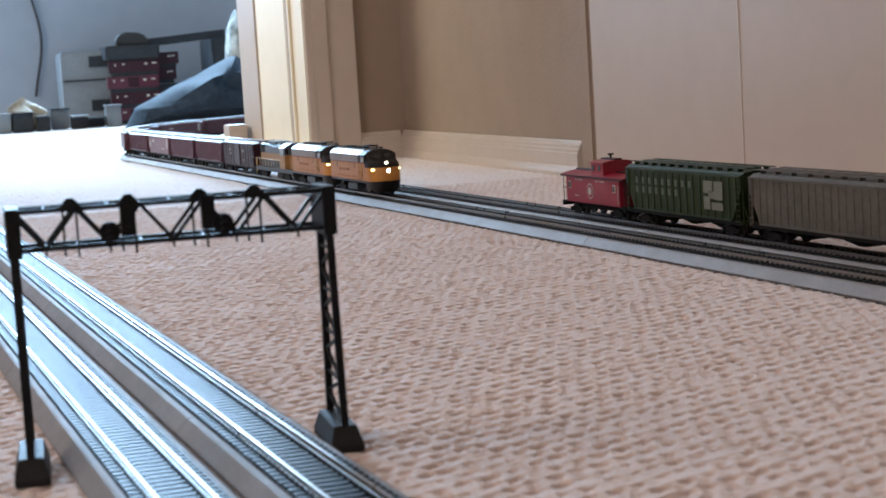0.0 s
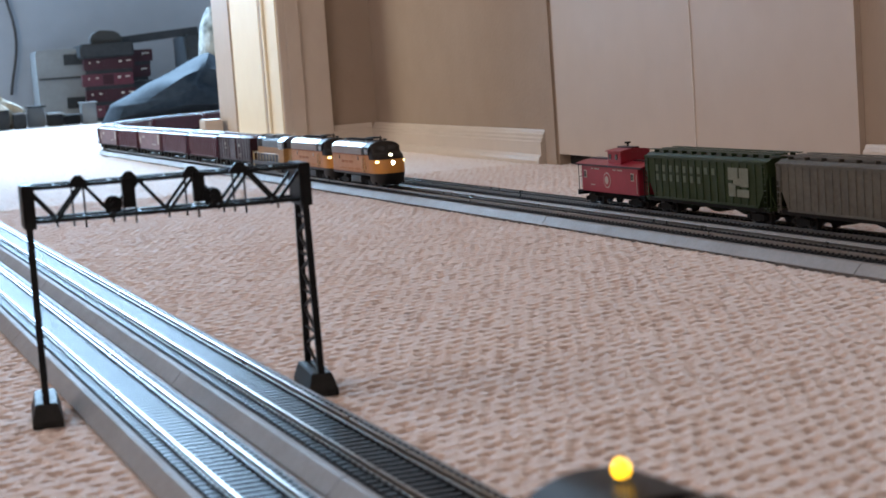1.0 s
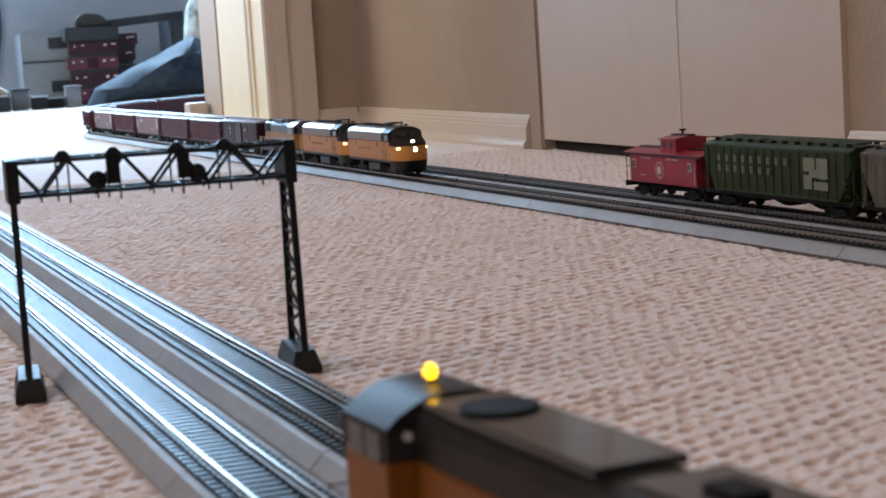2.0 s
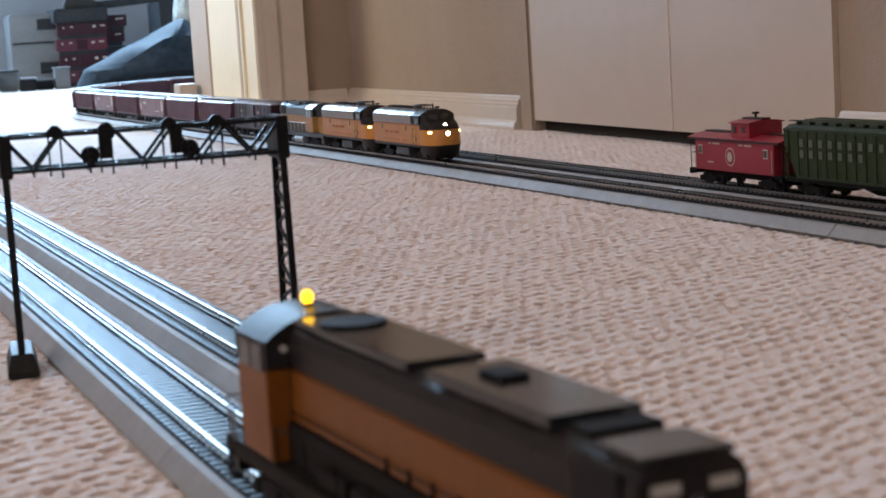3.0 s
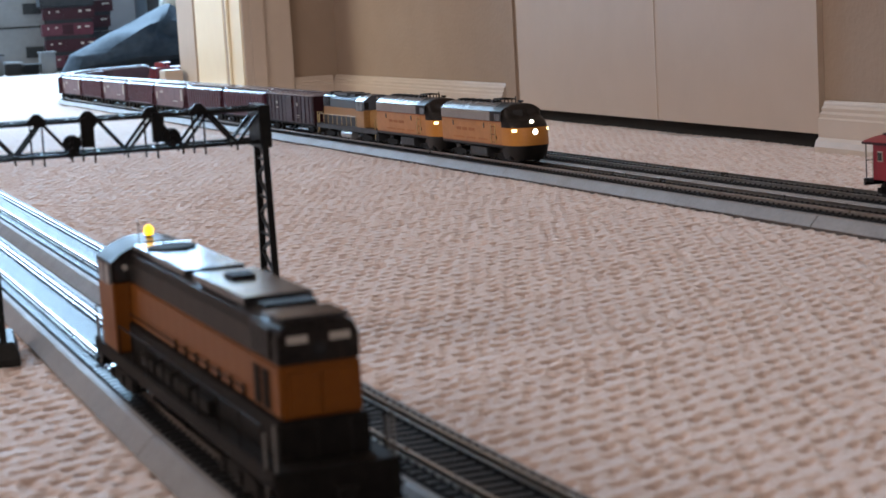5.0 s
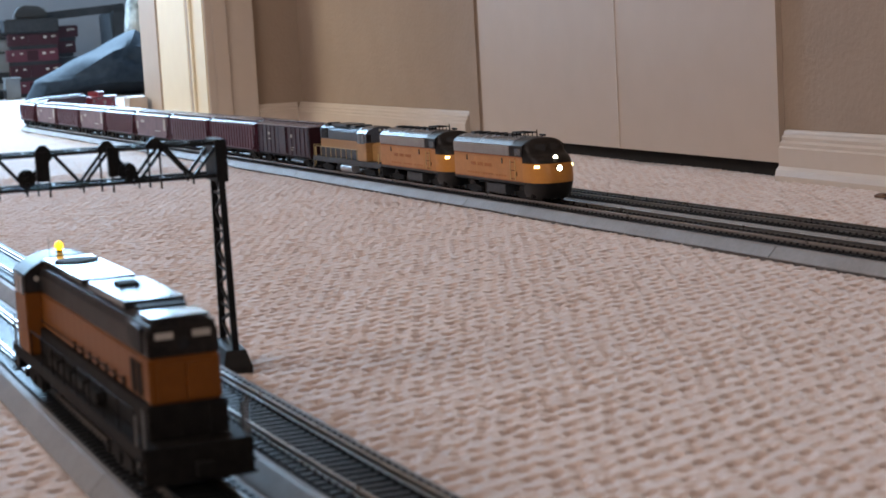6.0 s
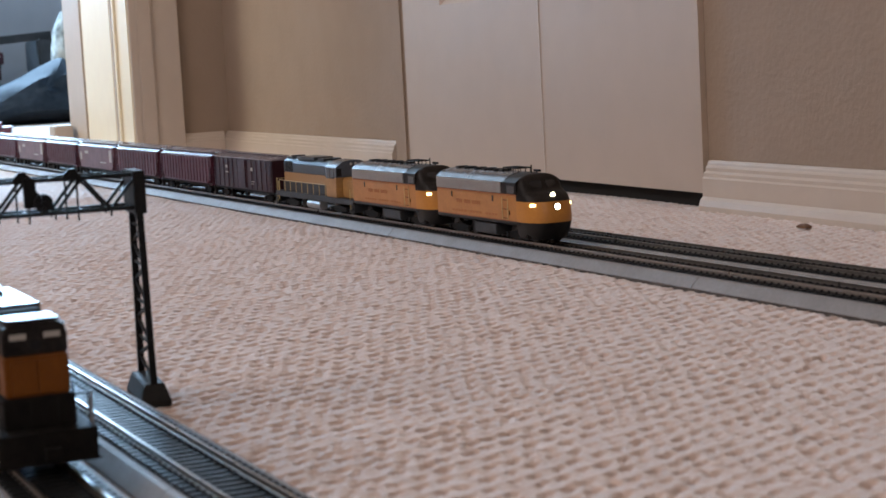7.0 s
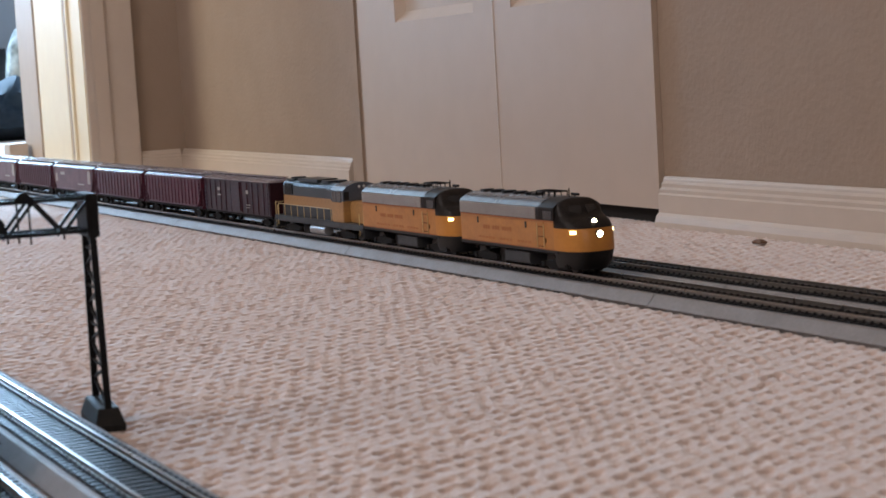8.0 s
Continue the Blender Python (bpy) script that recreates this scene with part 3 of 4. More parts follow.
        bm = bmesh.new()
        q = feet[0].lerp(feet[1], ub) - side * 0.0125
        box(bm, -0.0018, 0.0018, -0.0026, 0.0026, 0.0895, 0.1025, Matrix.Translation((q.x, q.y, 0)))
        part("relay_box", bm, "gantry", g, "", 0.0003)
    return g


signal_gantry()


# ---- rolling stock: x forward, z from the rail head ----
def truck(parent, x, half=0.0115, axles=2, y=0.0125, r=0.0050):
    bm = bmesh.new()
    ext = half + 0.0035
    for s in (-1, 1):
        out = [(-ext, 0.0062), (-ext, 0.0036), (-half * 0.55, 0.0030), (-half * 0.35, 0.0018), (half * 0.35, 0.0018), (half * 0.55, 0.0030), (ext, 0.0036), (ext, 0.0062), (half * 0.4, 0.0078), (-half * 0.4, 0.0078)]
        loft(bm, [[(x + px, s * y + d, pz) for px, pz in out] for d in (-0.0009, 0.0009)])
        for k in range(axles):
            ax = x - half + 2 * half * k / (axles - 1)
            box(bm, ax - 0.0018, ax + 0.0018, s * y - 0.0016, s * y + 0.0016, 0.0030, 0.0066)
    box(bm, x - 0.003, x + 0.003, -y, y, 0.005, 0.009)
    t = part("truck", bm, "under", parent)
    first = None
    for k in range(axles):
        ax = x - half + 2 * half * k / (axles - 1)
        if first is None:
            bm = bmesh.new()
            for s in (-1, 1):
                rod(bm, (0, s * 0.0070, 0), (0, s * 0.0096, 0), r, 16)
                rod(bm, (0, s * 0.0066, 0), (0, s * 0.0071, 0), r + 0.0005, 16)
            rod(bm, (0, -0.0066, 0), (0, 0.0066, 0), 0.0012, 8)
            first = part("wheelset", bm, "wheel", t)
            first.location = (ax, 0, r)
        else:
            again(first, pose(ax, 0, r))
    return t


def coupler(parent, x, s):
    bm = bmesh.new()
    box(bm, min(x, x + s * 0.007), max(x, x + s * 0.007), -0.0014, 0.0014, 0.0072, 0.0100)
    box(bm, x + s * 0.007 - 0.0015, x + s * 0.007 + 0.0022, -0.0026, 0.0026, 0.0066, 0.0106)
    return part("coupler", bm, "under", parent)


def bars(parent, material, spans, y, label="", depth=0.0002):
    """Lettering as plain bars on a side at y."""
    bm = bmesh.new()
    s = 1 if y > 0 else -1
    for x0, x1, z0, z1 in spans:
        box(bm, x0, x1, min(y, y + s * depth), max(y, y + s * depth), z0, z1)
    return part("lettering", bm, material, parent, label)


def roof_line(h, top, eave, n=7, power=2.0):
    pts = []
    for i in range(n + 1):
        y = h - 2 * h * i / n
        pts.append((y, eave + (top - eave) * (1 - abs(y / h) ** power)))
    return pts


def cab_unit(label):
    """A streamlined covered-wagon diesel with a rounded nose."""
    t = thing("diesel_locomotive", label, "locomotive", "locomotives of the yellow train")
    hw = 0.0180
    r0, r1 = -0.0855, 0.050
    bm = bmesh.new()
    prism(bm, [(-hw, 0.0150), (-hw, 0.0335), (hw, 0.0335), (hw, 0.0150)], r0, r1)
    body = part("body", bm, "orange2", t, "orange lower body side", 0.0005)
    bm = bmesh.new()
    prism(bm, [(-hw + 0.0002, 0.0335), (-hw + 0.0004, 0.0425), (hw - 0.0004, 0.0425), (hw - 0.0002, 0.0335)], r0, r1)
    part("upper_side", bm, "black", t, "dark upper body side")
    bm = bmesh.new()
    prism(bm, [(-hw, 0.0425)] + list(reversed(roof_line(hw, 0.0488, 0.0430, 14, 3.4))) + [(hw, 0.0425)], r0, r1 - 0.020)
    part("roof", bm, "silver", t, "grey curved roof", smooth=True)
    for s in (-1, 1):
        bm = bmesh.new()
        y = s * (hw + 0.0002)
        box(bm, r0 + 0.001, 0.026, y - 0.0004, y + 0.0004, 0.0348, 0.0427)
        g = part("grille", bm, "grille", t, "silver side grille")
        bm = bmesh.new()
        for i in range(14):
            z = 0.0352 + i * 0.00052
            box(bm, r0 + 0.0015, 0.0255, y + s * 0.0004 - 0.0002, y + s * 0.0004 + 0.0002, z, z + 0.00018)
        part("slats", bm, "grille", g)
        for x in (-0.058, 0.012):
            bm = bmesh.new()
            box(bm, x - 0.0010, x + 0.0010, s * hw - 0.0003, s * hw + 0.0003, 0.0282, 0.0325)
            part("porthole", bm, "glass", t)
        bm = bmesh.new()
        for x in (0.0285, 0.0375):
            rod(bm, (x, s * (hw + 0.0008), 0.0160), (x, s * (hw + 0.0008), 0.0320), 0.0003, 5)
        part("grab_iron", bm, "handrail", t)
        bm = bmesh.new()
        box(bm, 0.0295, 0.0365, s * hw - 0.0003, s * hw + 0.0003, 0.0160, 0.0332)
        part("cab_door", bm, "orange2", t)
        bm = bmesh.new()
        box(bm, 0.0365, 0.0480, s * hw - 0.0004, s * hw + 0.0004, 0.0352, 0.0408)
        part("side_window", bm, "glass", t)
        bars(t, "maroonletter", [(x, x + 0.0022, 0.0245, 0.0272) for x in (-0.050, -0.0465, -0.043, -0.036, -0.0325, -0.029, -0.022, -0.0185, -0.015, -0.0115)], s * (hw + 0.0001))
        bars(t, "maroonletter", [(r0 + 0.001, r1, 0.0334, 0.0344), (r0 + 0.001, r1, 0.0150, 0.0156)], s * (hw + 0.0001))
        bars(t, "faintletter", [(-0.058 + i * 0.0052, -0.0546 + i * 0.0052, 0.0178, 0.0192) for i in range(15) if i not in (5, 10)], s * (hw + 0.0001), "faint worn lettering along the sill")
        bm = bmesh.new()
        for z in (0.0170, 0.0235, 0.0300):
            rod(bm, (0.0295, s * (hw + 0.0006), z), (0.0365, s * (hw + 0.0006), z), 0.00022, 4)
        for x in (0.0272, 0.0388):
            box(bm, x - 0.0005, x + 0.0005, s * hw - 0.0003, s * hw + 0.0005, 0.0195, 0.0225)
        part("door_step", bm, "under", t)
    bm = bmesh.new()
    prism(bm, [(-hw + 0.003, 0.0115), (-hw, 0.0130), (-hw, 0.0150), (hw, 0.0150), (hw, 0.0130), (hw - 0.003, 0.0115)], r0, r1 + 0.004)
    part("skirt", bm, "black", t)
    bm = bmesh.new()
    prism(bm, [(-0.0150, 0.0028), (-0.0172, 0.0042), (-0.0172, 0.0112), (0.0172, 0.0112), (0.0172, 0.0042), (0.0150, 0.0028)], -0.022, 0.014)
    part("fuel_tank", bm, "tank", t, "dark grey fuel tank", 0.0005)

    def plan(z, length, half, n=14):
        back = [(r1 - 0.001, -half, z)]
        arc = []
        for i in range(n + 1):
            a = math.pi * i / n
            arc.append((r1 + length * math.sin(a) ** 0.62, -half * math.copysign(abs(math.cos(a)) ** 0.75, math.cos(a)), z))
        return back + arc + [(r1 - 0.001, half, z)]

    bm = bmesh.new()
    loft(bm, [plan(0.0025, 0.0215, 0.0150), plan(0.0070, 0.0245, 0.0170), plan(0.0150, 0.0278, 0.0180)])
    part("pilot", bm, "black", t, "black pilot below the nose", smooth=True)
    bm = bmesh.new()
    loft(bm, [plan(0.0150, 0.0282, hw), plan(0.0190, 0.0285, hw), plan(0.0250, 0.0278, hw), plan(0.0298, 0.0258, hw)])
    part("nose", bm, "orange", t, "orange rounded nose", smooth=True)
    bm = bmesh.new()
    loft(bm, [plan(0.0298, 0.0258, hw), plan(0.0335, 0.0225, 0.0178), plan(0.0362, 0.0155, 0.0172), plan(0.0380, 0.0105, 0.0168), plan(0.0410, 0.0080, 0.0168), plan(0.0450, 0.0050, 0.0150), plan(0.0475, 0.0020, 0.0110), plan(0.0486, 0.0002, 0.0060)])
    part("cab", bm, "brownroof", t, "dark brown nose top and cab", smooth=True)
    bm = bmesh.new()
    prism(bm, [(-hw, 0.0344), (-hw, 0.0425)] + list(reversed(roof_line(hw, 0.0487, 0.0430, 14, 3.0))) + [(hw, 0.0425), (hw, 0.0344)], r1 - 0.020, r1)
    part("cab_roof", bm, "brownroof", t, "dark brown cab roof", smooth=True)
    for s in (-1, 1):
        bm = bmesh.new()
        box(bm, 0, 0.0006, -0.0042, 0.0042, 0, 0.0058, pose(r1 + 0.0088, s * 0.0062, 0.0385, 0, -24, -s * -14))
        part("windshield", bm, "glass", t)
        bm = bmesh.new()
        box(bm, -0.0022, 0.0022, -0.0006, 0.0006, -0.0011, 0.0011, pose(r1 + 0.0195, s * 0.0148, 0.0275, 0, 0, -s * 38))
        part("number_board", bm, "marker", t, "glowing number board")
    for x, z, r in ((r1 + 0.0210, 0.0340, 0.0019), (r1 + 0.0275, 0.0262, 0.0022)):
        bm = bmesh.new()
        rod(bm, (x - 0.004, 0, z), (x + 0.0008, 0, z), r + 0.0006, 16)
        h = part("headlight", bm, "black", t, "round headlight housing")
        bm = bmesh.new()
        ball(bm, (x + 0.0008, 0, z), r, 14, 9, (0.45, 1, 1))
        part("lens", bm, "headlight", h, "bright lit lens")
    for x in (-0.060, -0.043, -0.026, -0.009):
        bm = bmesh.new()
        rod(bm, (x, 0, 0.0478), (x, 0, 0.0502), 0.0052, 18)
        part("roof_fan", bm, "under", t)
    for x in (-0.076, -0.001):
        bm = bmesh.new()
        box(bm, x - 0.003, x + 0.003, -0.004, 0.004, 0.0478, 0.0502)
        part("roof_hatch", bm, "black", t)
    bm = bmesh.new()
    for y in (-0.005, 0.005):
        rod(bm, (0.006, y, 0.0518), (0.030, y, 0.0518), 0.0005, 5)
        for x in (0.006, 0.014, 0.022, 0.030):
            rod(bm, (x, y, 0.0478), (x, y, 0.0518), 0.0004, 5)
    for x in (0.006, 0.014, 0.022, 0.030):
        rod(bm, (x, -0.005, 0.0518), (x, 0.005, 0.0518), 0.0005, 5)
    part("roof_antenna", bm, "under", t)
    bm = bmesh.new()
    rod(bm, (0.041, 0, 0.0478), (0.041, 0, 0.0545), 0.0005, 5)
    rod(bm, (0.036, 0.005, 0.0500), (0.045, 0.005, 0.0500), 0.0009, 8)
    rod(bm, (0.040, 0.005, 0.0478), (0.040, 0.005, 0.0500), 0.0007, 6)
    part("horn", bm, "under", t)
    truck(t, -0.053, 0.0155, 2, 0.0145, 0.0058)
    truck(t, 0.045, 0.0155, 2, 0.0145, 0.0058)
    coupler(t, r0, -1)
    return t


def hood_unit(label, roof, side, side_name, cab_x, cab_len, beacon=False, half=0.096, lower="under", rails="handrail", lit=False, z1=0.0465, belt=0.0345, low=0.0205):
    """A road switcher: cab near the front, narrow hoods, walkways and handrails. Front at +x."""
    t = thing("diesel_locomotive", label, "locomotive")
    hood, z0 = 0.0112, 0.0150
    bm = bmesh.new()
    prism(bm, [(-0.0172, 0.0098), (-0.0172, 0.0150), (0.0172, 0.0150), (0.0172, 0.0098)], -half, half)
    part("walkway", bm, lower, t, "dark running board and frame", 0.0004)
    back, front = -half + 0.010, cab_x
    bm = bmesh.new()
    prism(bm, [(-hood - 0.0012, z0), (-hood - 0.0012, low), (hood + 0.0012, low), (hood + 0.0012, z0)], back - 0.001, front)
    part("hood_base", bm, lower, t, "dark lower hood and battery boxes", 0.0004)
    bm = bmesh.new()
    prism(bm, [(-hood, low), (-hood, belt), (hood, belt), (hood, low)], back, front)
    part("hood", bm, side, t, side_name + " long hood side", 0.0006)
    bm = bmesh.new()
    prism(bm, [(-hood, belt), (-hood, z1 - 0.0050), (-hood + 0.0012, z1 - 0.0022), (-hood + 0.0040, z1 - 0.0004), (-hood + 0.0065, z1), (hood - 0.0065, z1), (hood - 0.0040, z1 - 0.0004), (hood - 0.0012, z1 - 0.0022), (hood, z1 - 0.0050), (hood, belt)], back - 0.0002, front)
    part("hood_top", bm, roof, t, "dark hood top", 0.0005)
    bm = bmesh.new()
    box(bm, 0, 0.0074 * (front - back) / 0.11, -0.00014, 0.00014, low + 0.001, belt - 0.001)
    leaf = part("hood_door", bm, side, t)
    first = True
    for i in range(14):
        x = back + 0.006 + i * (front - back - 0.012) / 14
        for s in (-1, 1):
            if first:
                leaf.location, first = (x, s * hood, 0), False
            else:
                again(leaf, pose(x, s * hood, 0))
    for s in (-1, 1):
        bm = bmesh.new()
        box(bm, back + 0.005, back + 0.024, s * hood - 0.0004, s * hood + 0.0004, belt + 0.001, z1 - 0.003)
        g = part("radiator_grille", bm, "under", t)
        bm = bmesh.new()
        for i in range(12):
            box(bm, back + 0.0055, back + 0.0235, s * (hood + 0.0005) - 0.0002, s * (hood + 0.0005) + 0.0002, belt + 0.0016 + i * 0.0007, belt + 0.0019 + i * 0.0007)
        part("slats", bm, "black", g)
    plates = ((back + 0.001, back + 0.018, 0.0095, 0.0004), (back + 0.034, back + 0.092, 0.0100, 0.0018), (back + 0.104, front - 0.004, 0.0098, 0.0014)) if beacon else ((back + 0.004, back + 0.020, 0.0085, 0.0012), (back + 0.034, back + 0.080, 0.0098, 0.0022), (back + 0.088, front - 0.024, 0.0088, 0.0016))
    for x0, x1, w, h in plates:
        bm = bmesh.new()
        box(bm, x0, x1, -w, w, z1 - 0.0006, z1 + h)
        part("roof_hatch", bm, "plate" if beacon else roof, t, "glossy dark roof plate" if beacon else "", 0.0003)
    bm = bmesh.new()
    if beacon:
        rod(bm, (front - 0.022, 0, z1 + 0.0010), (front - 0.022, 0, z1 + 0.0022), 0.0085, 24)
    else:
        rod(bm, (back + 0.012, 0, z1 + 0.001), (back + 0.012, 0, z1 + 0.0022), 0.0068, 20)
    part("roof_fan", bm, "under", t, "round dark radiator fan")
    bm = bmesh.new()
    ex = back + 0.074 if beacon else front - 0.016
    box(bm, ex - 0.005, ex + 0.005, -0.0035, 0.0035, z1, z1 + (0.0030 if beacon else 0.0018))
    part("exhaust", bm, "under", t)
    # rear end
    for s in (-1, 1):
        bm = bmesh.new()
        box(bm, back - 0.0008, back, s * 0.0058 - 0.0028, s * 0.0058 + 0.0028, z1 - 0.0062, z1 - 0.0042)
        part("number_board", bm, "white", t, "pale number board")
    bm = bmesh.new()
    rod(bm, (back - 0.001, 0, z1 - 0.0082), (back, 0, z1 - 0.0082), 0.0018, 12)
    part("rear_headlight", bm, "glass" if beacon else "steel", t)
    for k in (-1, 1):
        bm = bmesh.new()
        box(bm, back - 0.0006, back - 0.0001, k * 0.0045 - 0.0042, k * 0.0045 + 0.0042, low + 0.001, belt - 0.002)
        part("end_door", bm, side, t)
    # cab
    c0, c1, cw = cab_x, cab_x + cab_len, 0.0172
    bm = bmesh.new()
    box(bm, c0, c1, -cw, cw, z0, belt)
    cab = part("cab", bm, side, t, side_name + " cab side", 0.0006)
    bm = bmesh.new()
    prism(bm, [(-cw, belt), (-cw, z1 - 0.0045)] + list(reversed(roof_line(cw, z1 + 0.0018, z1 - 0.0045, 12, 2.4)))[1:-1] + [(cw, z1 - 0.0045), (cw, belt)], c0 - 0.0004, c1 + 0.0004)
    # without a beacon, the cab roof's bright reflection is put into lighter paint
    part("cab_roof", bm, roof if beacon else "silver", t, "rounded cab roof", smooth=True)
    for s in (-1, 1):
        bm = bmesh.new()
        for k in range(2):
            x = c0 + 0.003 + k * (cab_len - 0.006) / 2
            box(bm, x, x + cab_len / 2 - 0.0042, s * cw - 0.0004, s * cw + 0.0004, belt - 0.001, z1 - 0.0055)
        part("cab_window", bm, "glass", t)
        for x in (c0 - 0.0004, c1 + 0.0004):
            bm = bmesh.new()
            box(bm, x - 0.0003, x + 0.0003, s * 0.0140 - 0.0022, s * 0.0140 + 0.0022, belt + 0.001, z1 - 0.0055)
            part("end_window", bm, "glass", t)
        bm = bmesh.new()
        rod(bm, (c0 - 0.0016, s * 0.0125, z1 - 0.0065), (c0, s * 0.0125, z1 - 0.0065), 0.0011, 8)
        part("class_light", bm, "white", t, "small pale lamp")
    bm = bmesh.new()
    prism(bm, [(-hood, z0), (-hood, 0.0310), (-hood + 0.003, 0.0330), (hood - 0.003, 0.0330), (hood, 0.0310), (hood, z0)], c1, half - 0.010)
    part("short_hood", bm, side, t, side_name + " short nose", 0.0008)
    if lit:
        bm = bmesh.new()
        for s in (-0.0022, 0.0022):
            ball(bm, (c1 + 0.001, s, 0.0445), 0.0014, 8, 6)
        part("headlight", bm, "steel", t)
    # steps, pilots, railings
    for e in (-1, 1):
        bm = bmesh.new()
        box(bm, e * half - 0.0008, e * half + 0.0008, -0.0168, 0.0168, 0.0035, 0.0150)
        part("pilot", bm, lower, t, "", 0.0003)
        for s in (-1, 1):
            bm = bmesh.new()
            for k in range(3):
                box(bm, e * (half - 0.0035) - 0.0035, e * (half - 0.0035) + 0.0035, s * 0.0165 - 0.0015, s * 0.0165 + 0.0015, 0.0035 + k * 0.0038, 0.0041 + k * 0.0038)
            part("steps", bm, lower, t)
            bm = bmesh.new()
            x = e * (half - 0.001)
            rod(bm, (x, s * 0.0160, 0.0040), (x, s * 0.0160, 0.0270), 0.00038, 5)
            rod(bm, (x - e * 0.007, s * 0.0168, 0.0060), (x - e * 0.007, s * 0.0168, 0.0240), 0.00042, 5)
            part("grab_rail", bm, rails, t, "pale end railing")
            bm = bmesh.new()
            rod(bm, (x, s * 0.0160, 0.0262), (x, s * 0.0045, 0.0262), 0.00024, 5)
            rod(bm, (x, s * 0.0045, 0.0150), (x, s * 0.0045, 0.0262), 0.00024, 5)
            part("end_railing", bm, "under" if beacon else rails, t)
        coupler(t, e * half, e)
    for s in (-1, 1):
        bm = bmesh.new()
        n = 9
        xs = [-half + 0.010 + i * (cab_x - 0.003 + half - 0.010) / (n - 1) for i in range(n)]
        for x in xs:
            rod(bm, (x, s * 0.0168, 0.0150), (x, s * 0.0168, 0.0255), 0.0003, 5)
        rod(bm, (xs[0], s * 0.0168, 0.0255), (xs[-1], s * 0.0168, 0.0255), 0.0003, 5)
        part("handrail", bm, "under" if beacon else rails, t)
    bm = bmesh.new()
    if beacon:
        rod(bm, (-0.016, 0.0, 0.0062), (0.018, 0.0, 0.0062), 0.0052, 14)
        bmesh.ops.scale(bm, vec=(1, 2.2, 1), verts=bm.verts)
    else:
        for y in (-0.0135, 0.0135):
            rod(bm, (-0.016, y, 0.0058), (0.018, y, 0.0058), 0.0042, 14)
    part("fuel_tank", bm, "steel" if not beacon else "under", t, "fuel tank slung between the trucks", smooth=True)
    for x in (-half + 0.040, half - 0.040):
        truck(t, x, 0.0175, 3 if beacon else 2, 0.0145, 0.0058)
    if beacon:
        for s in (-1, 1):
            for k in range(4):
                bm = bmesh.new()
                x = -0.046 + k * 0.024
                box(bm, x, x + 0.0205, s * 0.0135 - 0.0018, s * 0.0135 + 0.0018, 0.0156, 0.0200)
                part("battery_box", bm, "under", t, "", 0.0004)
            bm = bmesh.new()
            rod(bm, (-0.030, s * 0.0135, 0.0098), (0.028, s * 0.0135, 0.0098), 0.0022, 10)
            part("air_tank", bm, "under", t, smooth=True)
            bm = bmesh.new()
            for k in range(2):
                x = back + 0.0085 + k * 0.0085
                for i in range(9):
                    z = low + 0.0015 + i * 0.0012
                    box(bm, x, x + 0.0062, s * hood - 0.0003, s * hood + 0.0005, z, z + 0.0009)
            part("louvre", bm, "under", t, "dark side louvres")
            bm = bmesh.new()
            for k in range(7):
                x = back + 0.034 + k * 0.0135
                box(bm, x, x + 0.0006, s * hood - 0.0003, s * hood + 0.0009, low + 0.0005, low + 0.0040)
            rod(bm, (back + 0.030, s * (hood + 0.0012), low + 0.0034), (front - 0.004, s * (hood + 0.0012), low + 0.0034), 0.0003, 5)
            part("hood_latch", bm, "under", t, "row of dark door latches")
        bm = bmesh.new()
        box(bm, back + 0.022, back + 0.030, -0.0075, 0.0075, z1 - 0.0004, z1 + 0.0010)
        part("roof_grille", bm, "under", t)
        bm = bmesh.new()
        rod(bm, (c0 + cab_len * 0.52, 0, z1 + 0.0010), (c0 + cab_len * 0.52, 0, z1 + 0.0026), 0.0013, 10)
        b = part("beacon", bm, "black", t, "roof beacon base")
        bm = bmesh.new()
        ball(bm, (c0 + cab_len * 0.52, 0, z1 + 0.0041), 0.0017, 14, 10, (1, 1, 1.15))
        part("lamp", bm, "beacon", b, "glowing amber beacon lamp")
        bm = bmesh.new()
        rod(bm, (c0 + 0.002, 0.006, z1), (c0 + 0.002, 0.006, z1 + 0.009), 0.0002, 5)
        part("antenna", bm, "steel", t)
    return t


def freight_base(t, half, y=0.0150):
    bm = bmesh.new()
    box(bm, -half + 0.004, half - 0.004, -0.004, 0.004, 0.0075, 0.0120)
    for s in (-1, 1):
        box(bm, -half, half, s * y - 0.0008, s * y + 0.0008, 0.0095, 0.0125)
    part("underframe", bm, "under", t)
    for x in (-half + 0.024, half - 0.024):
        truck(t, x, 0.0098, 2, 0.0120, 0.0050)
    for s in (-1, 1):
        coupler(t, s * half, s)


def ladders(t, half, y, z0, z1, material):
    for e in (-1, 1):
        for s in (-1, 1):
            bm = bmesh.new()
            x = e * (half - 0.0035)
            for d in (-0.0022, 0.0022):
                rod(bm, (x + d, s * (y + 0.0008), z0), (x + d, s * (y + 0.0008), z1), 0.00028, 4)
            k = int((z1 - z0) / 0.0042)
            for i in range(k):
                z = z0 + 0.002 + i * 0.0042
                rod(bm, (x - 0.0022, s * (y + 0.0008), z), (x + 0.0022, s * (y + 0.0008), z), 0.00028, 4)
            part("ladder", bm, material, t)


